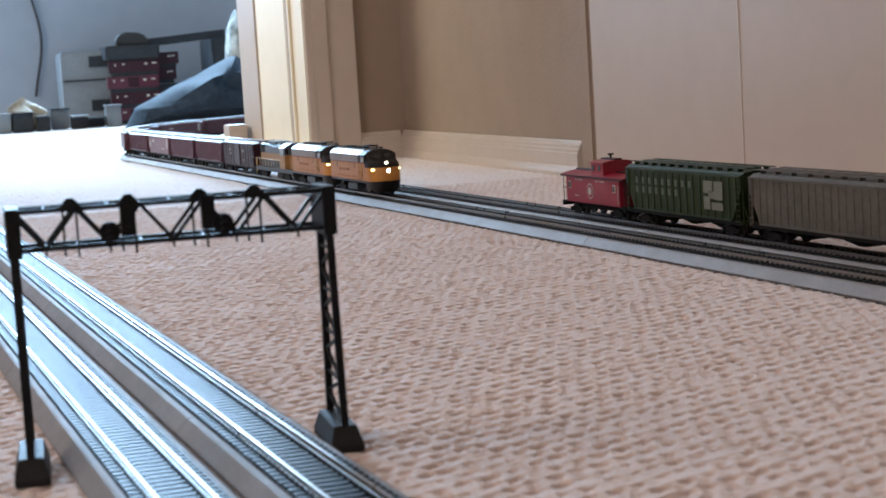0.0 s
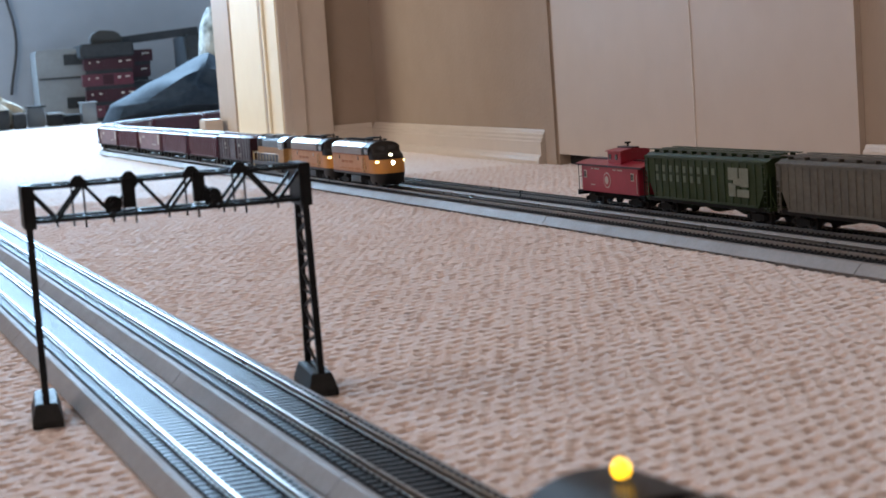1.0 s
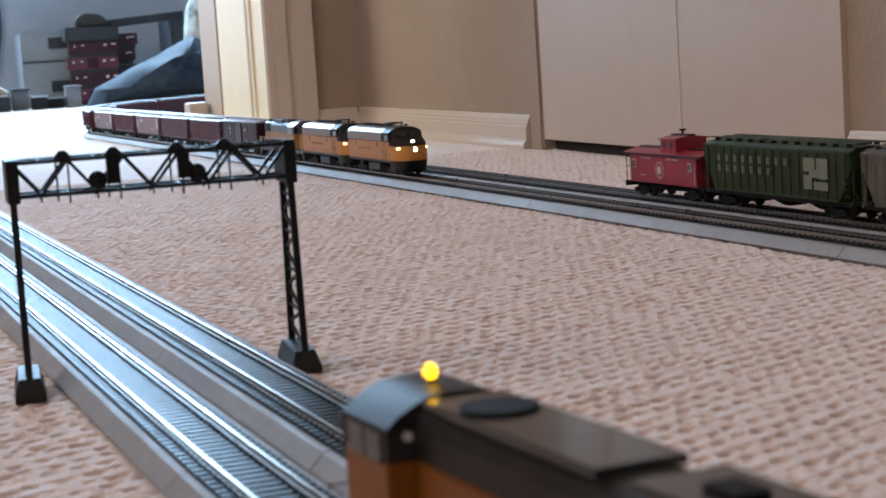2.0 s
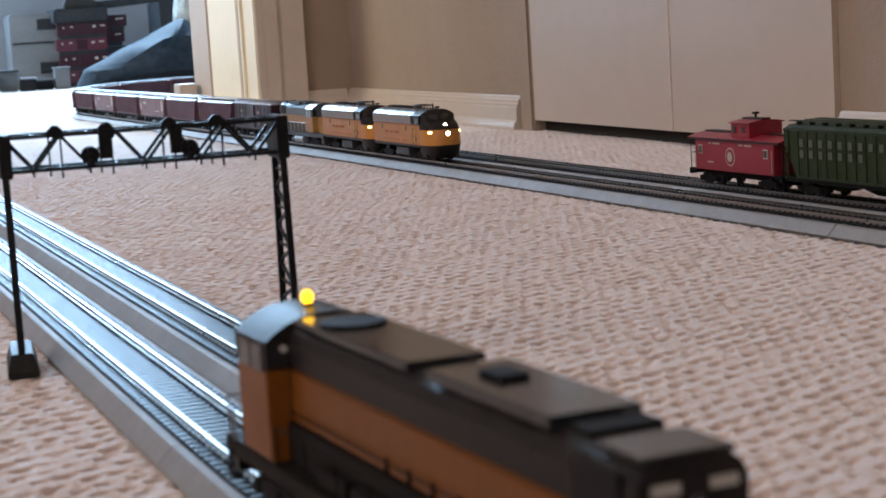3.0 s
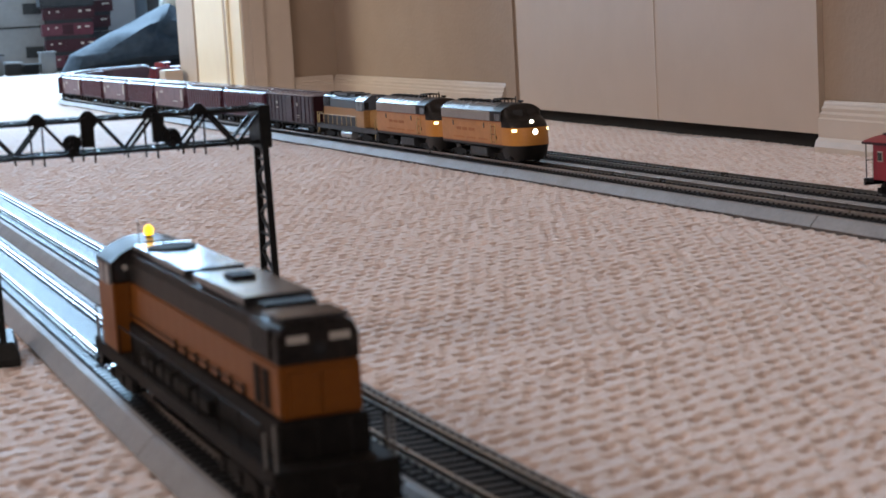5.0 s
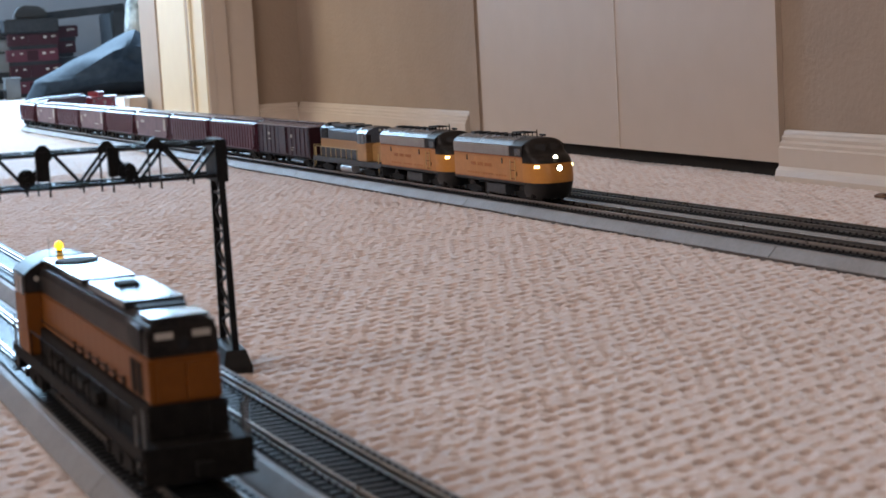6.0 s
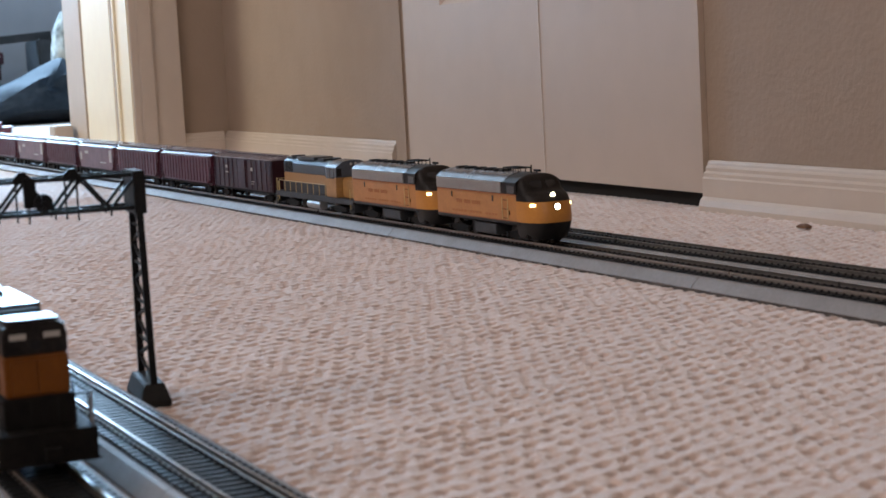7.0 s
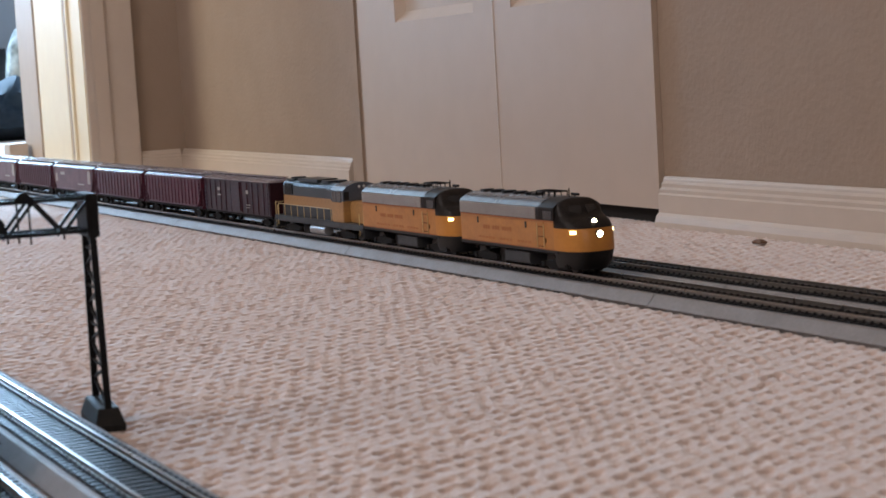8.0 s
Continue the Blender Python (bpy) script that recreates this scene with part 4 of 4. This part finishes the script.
def boxcar(label, paint, half=0.080, group="maroon freight cars"):
    t = thing("boxcar", label, "freight car", group)
    hw, z0, eave, top = 0.0165, 0.0115, 0.0430, 0.0462
    bm = bmesh.new()
    prism(bm, [(-hw, z0), (-hw, eave), (hw, eave), (hw, z0)], -half, half)
    part("body", bm, paint, t, "", 0.0004)
    bm = bmesh.new()
    prism(bm, [(-hw - 0.0006, eave)] + list(reversed(roof_line(hw + 0.0006, top, eave + 0.0005, 4, 1.0))) + [(hw + 0.0006, eave)], -half - 0.0006, half + 0.0006)
    part("roof", bm, "carroof", t, "ribbed roof, pale colour for window sheen")
    bm = bmesh.new()
    for i in range(12):
        x = -half + 0.004 + i * (2 * half - 0.008) / 11
        for s in (-1, 1):
            bar(bm, (x, 0, top + 0.0003), (x, s * hw, eave + 0.0009), 0.0009, 0.0006)
    box(bm, -half, half, -0.0028, 0.0028, top + 0.0008, top + 0.0014)
    part("roof_walk", bm, "carroof", t)
    for s in (-1, 1):
        for i in range(13):
            x = -half + 0.003 + i * (2 * half - 0.006) / 12
            if abs(x) > 0.013:
                bm = bmesh.new()
                box(bm, x - 0.0005, x + 0.0005, s * hw - 0.0006, s * hw + 0.0006, z0 + 0.001, eave - 0.001)
                part("side_post", bm, paint, t)
        bm = bmesh.new()
        box(bm, -0.012, 0.012, s * hw - 0.0012, s * hw + 0.0012, z0 + 0.002, eave - 0.0015)
        d = part("sliding_door", bm, paint, t, "", 0.0003)
        bm = bmesh.new()
        for z in (0.018, 0.024, 0.030, 0.036):
            box(bm, -0.0115, 0.0115, s * (hw + 0.0012) - 0.0003, s * (hw + 0.0012) + 0.0003, z, z + 0.0008)
        part("door_ribs", bm, paint, d)
        bars(t, "white", [(-0.052, -0.049, 0.032, 0.035), (-0.048, -0.045, 0.032, 0.035), (-0.052, -0.043, 0.027, 0.0283), (0.030, 0.036, 0.031, 0.0345), (0.030, 0.040, 0.020, 0.0208), (0.030, 0.038, 0.0175, 0.0183)], s * (hw + 0.0008))
    freight_base(t, half)
    ladders(t, half, hw, z0, eave, paint)
    return t


def hopper(label, paint, half, top=0.0445, ribs=16, smooth=False, roof="carroof", marks=(), mark_paint="white", group="maroon freight cars", rib_paint=None, rd=0.0009):
    """A covered hopper: sloped ends, roof with hatches and walk, discharge bays below."""
    t = thing("hopper_car", label, "freight car", group)
    hw, zl, eave = 0.0165, 0.0125, top - 0.0035
    bm = bmesh.new()
    inn = 0.014
    def ring(x, zb):
        return [(x, -hw, zb), (x, -hw, eave), (x, -hw * 0.75, top - 0.0006), (x, 0, top), (x, hw * 0.75, top - 0.0006), (x, hw, eave), (x, hw, zb)]
    loft(bm, [ring(-half, eave - 0.010), ring(-half + inn, zl), ring(half - inn, zl), ring(half, eave - 0.010)])
    part("body", bm, paint, t, smooth=False)
    n = 3
    for i in range(n):
        bm = bmesh.new()
        c = -half + inn + 0.012 + (2 * half - 2 * inn - 0.024) * (i + 0.5) / n
        w = (2 * half - 2 * inn) / n * 0.46
        loft(bm, [[(c - w, -0.013, zl), (c + w, -0.013, zl), (c + w, 0.013, zl), (c - w, 0.013, zl)], [(c - 0.004, -0.006, 0.0045), (c + 0.004, -0.006, 0.0045), (c + 0.004, 0.006, 0.0045), (c - 0.004, 0.006, 0.0045)]])
        part("discharge_bay", bm, paint if paint == "green" else "under", t)
    for s in (-1, 1):
        bm = bmesh.new()
        if not smooth:
            for i in range(ribs):
                x = -half + 0.006 + i * (2 * half - 0.012) / (ribs - 1)
                zb = zl if abs(x) < half - inn else zl + (abs(x) - half + inn) / inn * (eave - 0.010 - zl)
                box(bm, x - 0.0006, x + 0.0006, s * hw - rd, s * hw + rd, zb, eave)
        box(bm, -half, half, s * hw - 0.0007, s * hw + 0.0009, eave - 0.0012, eave + 0.0004)
        box(bm, -half + inn, half - inn, s * hw - 0.0007, s * hw + 0.0009, zl - 0.0004, zl + 0.0012)
        part("side_ribs", bm, rib_paint or paint, t)
        for mk in marks:
            bars(t, mark_paint, [mk] if s < 0 else [(-mk[1], -mk[0], mk[2], mk[3])], s * (hw + (0.0009 if not smooth else 0.0001)), depth=0.00025)
    bm = bmesh.new()
    prism(bm, [(-hw * 1.02, eave)] + list(reversed(roof_line(hw * 1.02, top + 0.0008, eave + 0.0006, 6, 1.6))) + [(hw * 1.02, eave)], -half, half)
    part("roof", bm, roof, t)
    bm = bmesh.new()
    box(bm, -half + 0.004, half - 0.004, -0.0030, 0.0030, top + 0.0008, top + 0.0022)
    for s in (-1, 1):
        box(bm, -half, half, s * 0.0105 - 0.0022, s * 0.0105 + 0.0022, top + 0.0016, top + 0.0022)
        for i in range(12):
            x = -half + 0.01 + i * (2 * half - 0.02) / 11
            box(bm, x - 0.0005, x + 0.0005, s * 0.0105 - 0.002, s * 0.0105 + 0.002, top - 0.001, top + 0.0016)
    part("roof_walk", bm, roof, t)
    for e in (-1, 1):
        bm = bmesh.new()
        box(bm, e * half - 0.0010, e * half + 0.0010, -hw, hw, 0.0105, 0.0130)
        for s in (-1, 1):
            bar(bm, (e * half, s * 0.0145, 0.012), (e * half, s * 0.0145, eave - 0.009), 0.001, 0.001)
            bar(bm, (e * (half - 0.0005), s * 0.010, 0.012), (e * (half - inn * 0.55), s * 0.010, 0.024), 0.001, 0.001)
        part("end_frame", bm, paint, t)
    freight_base(t, half)
    ladders(t, half, hw, 0.0105, eave, paint)
    return t


def caboose(label, half=0.0555, group=""):
    t = thing("caboose", label, "caboose", group)
    hw, z0, eave, top = 0.0160, 0.0115, 0.0345, 0.0380
    b0, b1 = -half + 0.009, half - 0.009
    bm = bmesh.new()
    prism(bm, [(-hw, z0), (-hw, eave), (hw, eave), (hw, z0)], b0, b1)
    part("body", bm, "red", t, "", 0.0004)
    bm = bmesh.new()
    prism(bm, [(-hw - 0.0012, eave - 0.0003)] + list(reversed(roof_line(hw + 0.0012, top, eave + 0.0004, 8, 1.8))) + [(hw + 0.0012, eave - 0.0003)], -half, half)
    part("roof", bm, "red", t, "red curved roof", smooth=True)
    bm = bmesh.new()
    prism(bm, [(-0.0135, eave), (-0.0135, 0.0460), (0.0135, 0.0460), (0.0135, eave)], -0.006, 0.019)
    cu = part("cupola", bm, "red", t, "", 0.0004)
    bm = bmesh.new()
    prism(bm, [(-0.0148, 0.0460)] + list(reversed(roof_line(0.0148, 0.0485, 0.0466, 8, 1.8))) + [(0.0148, 0.0460)], -0.0075, 0.0205)
    part("cupola_roof", bm, "red", cu, smooth=True)
    for s in (-1, 1):
        for x in (-0.001, 0.011):
            bm = bmesh.new()
            box(bm, x - 0.0022, x + 0.0022, s * 0.0135 - 0.0004, s * 0.0135 + 0.0004, 0.0395, 0.0440)
            part("cupola_window", bm, "glass", cu)
        for x in (b0 + 0.008, b1 - 0.010):
            bm = bmesh.new()
            box(bm, x - 0.0026, x + 0.0026, s * hw - 0.0005, s * hw + 0.0005, 0.0230, 0.0295)
            w = part("window", bm, "white", t, "pale framed side window")
            bm = bmesh.new()
            box(bm, x - 0.0018, x + 0.0018, s * (hw + 0.0006) - 0.0003, s * (hw + 0.0006) + 0.0003, 0.0238, 0.0287)
            part("pane", bm, "glass", w)
        for r, z, m in ((0.0066, 0.0002, "white"), (0.0056, 0.0004, "red"), (0.0034, 0.0006, "white")):
            bm = bmesh.new()
            rod(bm, (-0.004, s * hw, 0.0222), (-0.004, s * (hw + z), 0.0222), r, 20)
            part("herald", bm, m, t)
        bars(t, "white", [(x, x + 0.0014, 0.0305, 0.0318) for x in (-0.034, -0.032, -0.028, -0.026, -0.024, -0.022, -0.020, 0.008, 0.010, 0.012, 0.016, 0.018, 0.020, 0.022, 0.024)], s * (hw + 0.0001))
        bars(t, "white", [(-0.036, -0.028, 0.0170, 0.0180)], s * (hw + 0.0001))
    for e in (-1, 1):
        bm = bmesh.new()
        box(bm, e * half - 0.0005 - (0.009 if e > 0 else 0), e * half + 0.0005 + (0.009 if e < 0 else 0), -hw, hw, 0.0100, 0.0118)
        box(bm, e * half - 0.0010, e * half + 0.0010, -hw, hw, 0.0075, 0.0118)
        part("platform", bm, "under", t)
        bm = bmesh.new()
        for y in (-0.0150, -0.005, 0.005, 0.0150):
            rod(bm, (e * (half - 0.0006), y, 0.0115), (e * (half - 0.0006), y, 0.0345 if abs(y) > 0.01 else 0.0230), 0.00035, 5)
        rod(bm, (e * (half - 0.0006), -0.015, 0.0230), (e * (half - 0.0006), 0.015, 0.0230), 0.00035, 5)
        part("end_railing", bm, "black", t)
        coupler(t, e * half, e)
    for a, b, z in ((-half + 0.002, -0.009, top), (0.0215, half - 0.002, top), (-0.0070, 0.0200, 0.0487)):
        bm = bmesh.new()
        box(bm, a, b, -0.0034, 0.0034, z - 0.0006, z + 0.0009)
        part("roof_walk", bm, "maroondark", t, "dark roof walk")
    for s in (-1, 1):
        bm = bmesh.new()
        box(bm, -half, half, s * (hw + 0.0012) - 0.0004, s * (hw + 0.0012) + 0.0004, eave - 0.0012, eave + 0.0002)
        part("eave_strip", bm, "maroondark", t, "dark eave strip")
        for x in (b0 + 0.0012, b1 - 0.0012):
            bm = bmesh.new()
            rod(bm, (x, s * (hw + 0.0010), 0.0135), (x, s * (hw + 0.0010), 0.0290), 0.0003, 5)
            part("grab_iron", bm, "white", t, "pale corner grab iron")
    bm = bmesh.new()
    rod(bm, (0.006, 0.0, 0.0480), (0.006, 0.0, 0.0525), 0.0009, 8)
    rod(bm, (0.006, 0.0, 0.0520), (0.006, 0.0, 0.0534), 0.0026, 10)
    part("smoke_jack", bm, "under", t)
    bm = bmesh.new()
    box(bm, -half + 0.012, half - 0.012, -0.010, 0.010, 0.0065, 0.0115)
    part("underframe", bm, "under", t, "", 0.0006)
    for x in (-half + 0.022, half - 0.022):
        truck(t, x, 0.0098, 2, 0.0120, 0.0050)
    return t


MOVERS = []  # thing, its place behind the head of its train, the train


def joins(ob, train, behind):
    MOVERS.append((ob, train, behind))
    return ob


lead = cab_unit("orange and grey streamlined diesel locomotive leading with lit headlights")
joins(lead, "front", 0.0775)
joins(copy_thing(lead, Matrix()), "front", 0.0775 + 0.177)
third = hood_unit("weathered grey and orange hood diesel locomotive coupled third", "slate", "ochre", "ochre", 0.036, 0.026, half=0.101, lower="tank", lit=True, belt=0.0330, low=0.0240)
third["group"] = "locomotives of the yellow train"
joins(third, "front", 0.444)
at = 0.549
kinds = {
    "box": boxcar("dark brown boxcar with sliding door and worn white lettering", "maroondark", 0.094),
    "rib": hopper("oxide red ribbed covered hopper, sheen painted into its pale roof", "maroon", 0.098, ribs=17),
    "plain": hopper("faded oxide red smooth-sided covered hopper", "maroon2", 0.099, smooth=True, marks=((-0.06, -0.040, 0.031, 0.0345), (0.025, 0.055, 0.020, 0.0215), (0.074, 0.086, 0.022, 0.038), (-0.086, -0.078, 0.022, 0.032))),
    "two": hopper("oxide red covered hopper with shallow ribs", "maroon", 0.098, ribs=15),
}
used = set()
for k in ("box", "rib", "two", "plain", "rib", "plain", "two", "plain", "rib", "two", "rib"):
    ob = kinds[k]
    half = {"box": 0.094, "rib": 0.098, "two": 0.098, "plain": 0.099}[k]
    if k in used:
        ob = copy_thing(ob, Matrix())
    used.add(k)
    joins(ob, "front", at + half + 0.006)
    at += 2 * half + 0.013
tail = joins(caboose("red caboose with cupola at the end of the oxide train"), "front", at + 0.062)
back_caboose = joins(caboose("red wooden-style caboose with cupola and round herald", 0.063), "back", -0.063)
letters = [(-0.074 + i * 0.0112, -0.0695 + i * 0.0112, z, z + 0.0050) for z in (0.0335, 0.0262) for i in range(9 if z > 0.03 else 7)]
green = joins(hopper("dark green covered hopper with faded white lettering", "green", 0.094, top=0.0480, ribs=17, roof="green", marks=letters, mark_paint="faded", group="hoppers behind the caboose", rd=0.0007), "back", -0.132 - 0.094)
bars(green, "herald", [(0.040, 0.054, 0.031, 0.040), (0.040, 0.050, 0.019, 0.0285), (0.052, 0.069, 0.019, 0.0245), (0.056, 0.069, 0.0265, 0.040), (0.047, 0.058, 0.0270, 0.0325)], -(0.0165 + 0.0009), "pale broken shapes of a railway herald")
grey = joins(hopper("weathered grey covered hopper with rusty streaks", "grey", 0.124, top=0.0480, ribs=27, roof="grey", marks=[(0.082, 0.098, 0.022, 0.036)], mark_paint="maroonletter", group="hoppers behind the caboose", rd=0.0004), "back", -0.332 - 0.124)
near_loco = joins(hood_unit("orange and dark brown road switcher with glowing amber beacon", "brownroof", "darkorange", "orange", 0.0755, 0.026, beacon=True, half=0.119, z1=0.0520, belt=0.0402, low=0.0258, rails="railgrey"), "near", 0.0)


# ---- far room ----
def storage_case(name, x, y0, y1, z0, z1, material, label):
    c = thing(name, label, "storage case")
    bm = bmesh.new()
    box(bm, x - 0.35, x, y0, y1, z0, z1)
    part("body", bm, material, c, "", 0.006)
    return c


shelf = storage_case("drawer_case", -6.75, -0.365, -0.185, 0, 0.275, "boxgrey", "pale grey storage case with dark slots against the wall")
for z in (0.245, 0.085):
    bm = bmesh.new()
    box(bm, -6.752, -6.744, -0.265, -0.195, z - 0.03, z + 0.01)
    part("slot", bm, "boxdark", shelf)
bm = bmesh.new()
box(bm, -6.755, -6.745, -0.36, -0.19, 0.165, 0.171)
part("seam", bm, "boxdark", shelf)


def stacked_car(x, y, z, length, paint):
    c = thing("boxed_car", "dark red model freight car stacked in a pile", "model car", "stacked cars")
    bm = bmesh.new()
    box(bm, x - 0.05, x, y - length / 2, y + length / 2, z + 0.014, z + 0.058)
    part("body", bm, paint, c, "", 0.002)
    bm = bmesh.new()
    box(bm, x - 0.045, x - 0.004, y - length / 2 + 0.01, y + length / 2 - 0.01, z, z + 0.014)
    part("underframe", bm, "boxdark", c)
    bm = bmesh.new()
    for i in range(6):
        yy = y - length / 2 + 0.02 + i * (length - 0.05) / 5
        box(bm, x, x + 0.001, yy, yy + 0.005 + 0.006 * (i % 3), z + 0.038 + 0.003 * (i % 2), z + 0.046)
    part("lettering", bm, "white", c)
    bm = bmesh.new()
    box(bm, x - 0.001, x + 0.0015, y - 0.02, y + 0.02, z + 0.018, z + 0.054)
    part("door", bm, "maroondark", c)
    return c


for i in range(4):
    stacked_car(-6.62, -0.120 + 0.008 * (i % 2), i * 0.058, 0.185, "maroon" if i % 2 == 0 else "maroondark")
lid = storage_case("flat_case", -6.60, -0.215, -0.02, 0.232, 0.285, "boxdark", "dark flat case lying on the stacked cars")
for i, (y, z, ln) in enumerate(((0.005, 0.20, 0.11), (0.012, 0.258, 0.12))):
    stacked_car(-6.80, y, z - 0.06, ln, "maroondark")
storage_case("under_case", -6.78, -0.06, 0.07, 0, 0.139, "boxdark", "dark case behind the stacked cars")
cam_bag = thing("small_camera_bag", "small black bag on top of the pile", "bag")
bm = bmesh.new()
loft(bm, [[(-6.66 - d, -0.17 + y, 0.285 + z) for y, z in ((0, 0), (0.12, 0), (0.115, 0.03), (0.085, 0.045), (0.03, 0.05), (0.005, 0.03))] for d in (0, 0.08)])
part("body", bm, "cable", cam_bag, "", 0.006)


def cloth(name, label, category, material, outline, x, depth, seed, amp):
    """A heap of fabric: a thick quilted slab in the y, z plane with folds."""
    t = thing(name, label, category)
    bm = bmesh.new()
    n = 40
    cy = sum(p[0] for p in outline) / len(outline)
    cz = sum(p[1] for p in outline) / len(outline)
    pts = []
    m = len(outline)
    for i in range(n):
        f = i / n * m
        a, b = outline[int(f) % m], outline[(int(f) + 1) % m]
        k = f - int(f)
        pts.append((a[0] + (b[0] - a[0]) * k, a[1] + (b[1] - a[1]) * k))
    rings = []
    for k, d in ((0.96, -depth), (1.0, -depth * 0.5), (1.0, 0.0), (0.85, depth * 0.35), (0.6, depth * 0.6), (0.3, depth * 0.75), (0.08, depth * 0.8)):
        ring = []
        for y, z in pts:
            yy, zz = cy + (y - cy) * k, cz + (z - cz) * k
            e = noise.noise((yy * 9 + seed, zz * 9, k * 2)) * amp
            ring.append((x + d + e, yy + e * 0.3, max(zz + e * 0.3, 0.0)))
        rings.append(ring)
    loft(bm, rings)
    part("fabric", bm, material, t, smooth=True)
    return t


cloth("slate_tarpaulin", "dark slate blue tarpaulin heaped on the carpet", "tarpaulin", "tarp", [(-0.20, 0.0), (0.32, 0.0), (0.33, 0.10), (0.27, 0.175), (0.17, 0.215), (0.05, 0.165), (-0.07, 0.105), (-0.18, 0.05)], -6.1, 0.20, 3, 0.07)
cloth("folded_chair", "folded chair in mottled grey fabric leaning at the wall", "folding chair", "camo", [(0.185, 0.0), (0.31, 0.0), (0.315, 0.28), (0.285, 0.37), (0.235, 0.39), (0.195, 0.32), (0.175, 0.18)], -6.35, 0.07, 8, 0.03)
cloth("paper_bag", "crumpled beige paper bag on the carpet by the wall", "bag", "paper", [(-0.57, 0.0), (-0.45, 0.0), (-0.445, 0.06), (-0.475, 0.095), (-0.52, 0.125), (-0.575, 0.09)], -6.5, 0.05, 5, 0.05)
rail_bar = thing("leaning_bar", "dark bar lying across the heap", "bar")
bm = bmesh.new()
bar(bm, (-6.78, -0.06, 0.292), (-6.80, 0.25, 0.314), 0.026, 0.030)
part("body", bm, "boxdark", rail_bar)
storage_case("tall_case", -6.74, 0.195, 0.36, 0, 0.300, "boxdark", "dark upright case behind the fabric heap")
cable = thing("hanging_cable", "black cable hanging down the pale wall", "cable")
bm = bmesh.new()
loft(bm, [[(-7.18 + 0.006 * math.cos(q * math.pi / 3), -0.425 + 0.02 * math.sin(i * 0.5) + 0.006 * math.sin(q * math.pi / 3), 1.0 - i * 0.042) for q in range(6)] for i in range(22)])
part("cord", bm, "cable", cable)
rnd = random.Random(5)
for i, y in enumerate((-0.60, -0.53, -0.46, -0.40, -0.335, -0.275, -0.215)):
    w, h = rnd.uniform(0.045, 0.07), rnd.uniform(0.03, 0.075)
    c = thing("small_part_box", "small grey box of parts on the carpet", "box", "small boxes")
    bm = bmesh.new()
    box(bm, -6.45 - 0.08, -6.45 + rnd.uniform(-0.05, 0.02), y - w / 2, y + w / 2, 0, h)
    part("body", bm, "boxdark" if i % 3 else "boxgrey", c, "", 0.003)
    bm = bmesh.new()
    box(bm, -6.54, -6.42, y - w / 2 - 0.002, y + w / 2 + 0.002, h, h + 0.006)
    part("lid", bm, "boxdark" if i % 2 else "boxgrey", c)

chip = thing("wood_chip", "small brown chip lying on the carpet", "debris")
bm = bmesh.new()
loft(bm, [[(-1.174 + a * 0.005 * k, -0.0485 + b * 0.0035 * k, z) for a, b in ((-1, -1), (1, -0.6), (0.9, 1), (-0.7, 0.8))] for k, z in ((1, -0.0006), (1.1, 0.0012), (0.5, 0.0028))])
part("body", bm, "debris", chip)


# ---- what moves ----
def motions():
    times = [i * 0.5 for i in range(17)]
    for ob, train, behind in MOVERS:
        rows = []
        for t in times:
            if train == "front":
                m = on_front(-0.874 + 0.1167 * (t - 0.5) - behind)
            elif train == "back":
                m = on_front(-0.481 + 0.1207 * (t - 0.5) - behind, LANE)
            else:
                m = on_near(float(np.interp(t, (0, 1.5, 3.5, 5.5, 8), (0.443, 0.324, 0.155, -0.018, -0.2305)))) @ pose(0, 0, 0, 0, 0, 180)
            rows.append((t, m @ pose(0, 0, TOP)))
        walk(ob, rows)


motions()
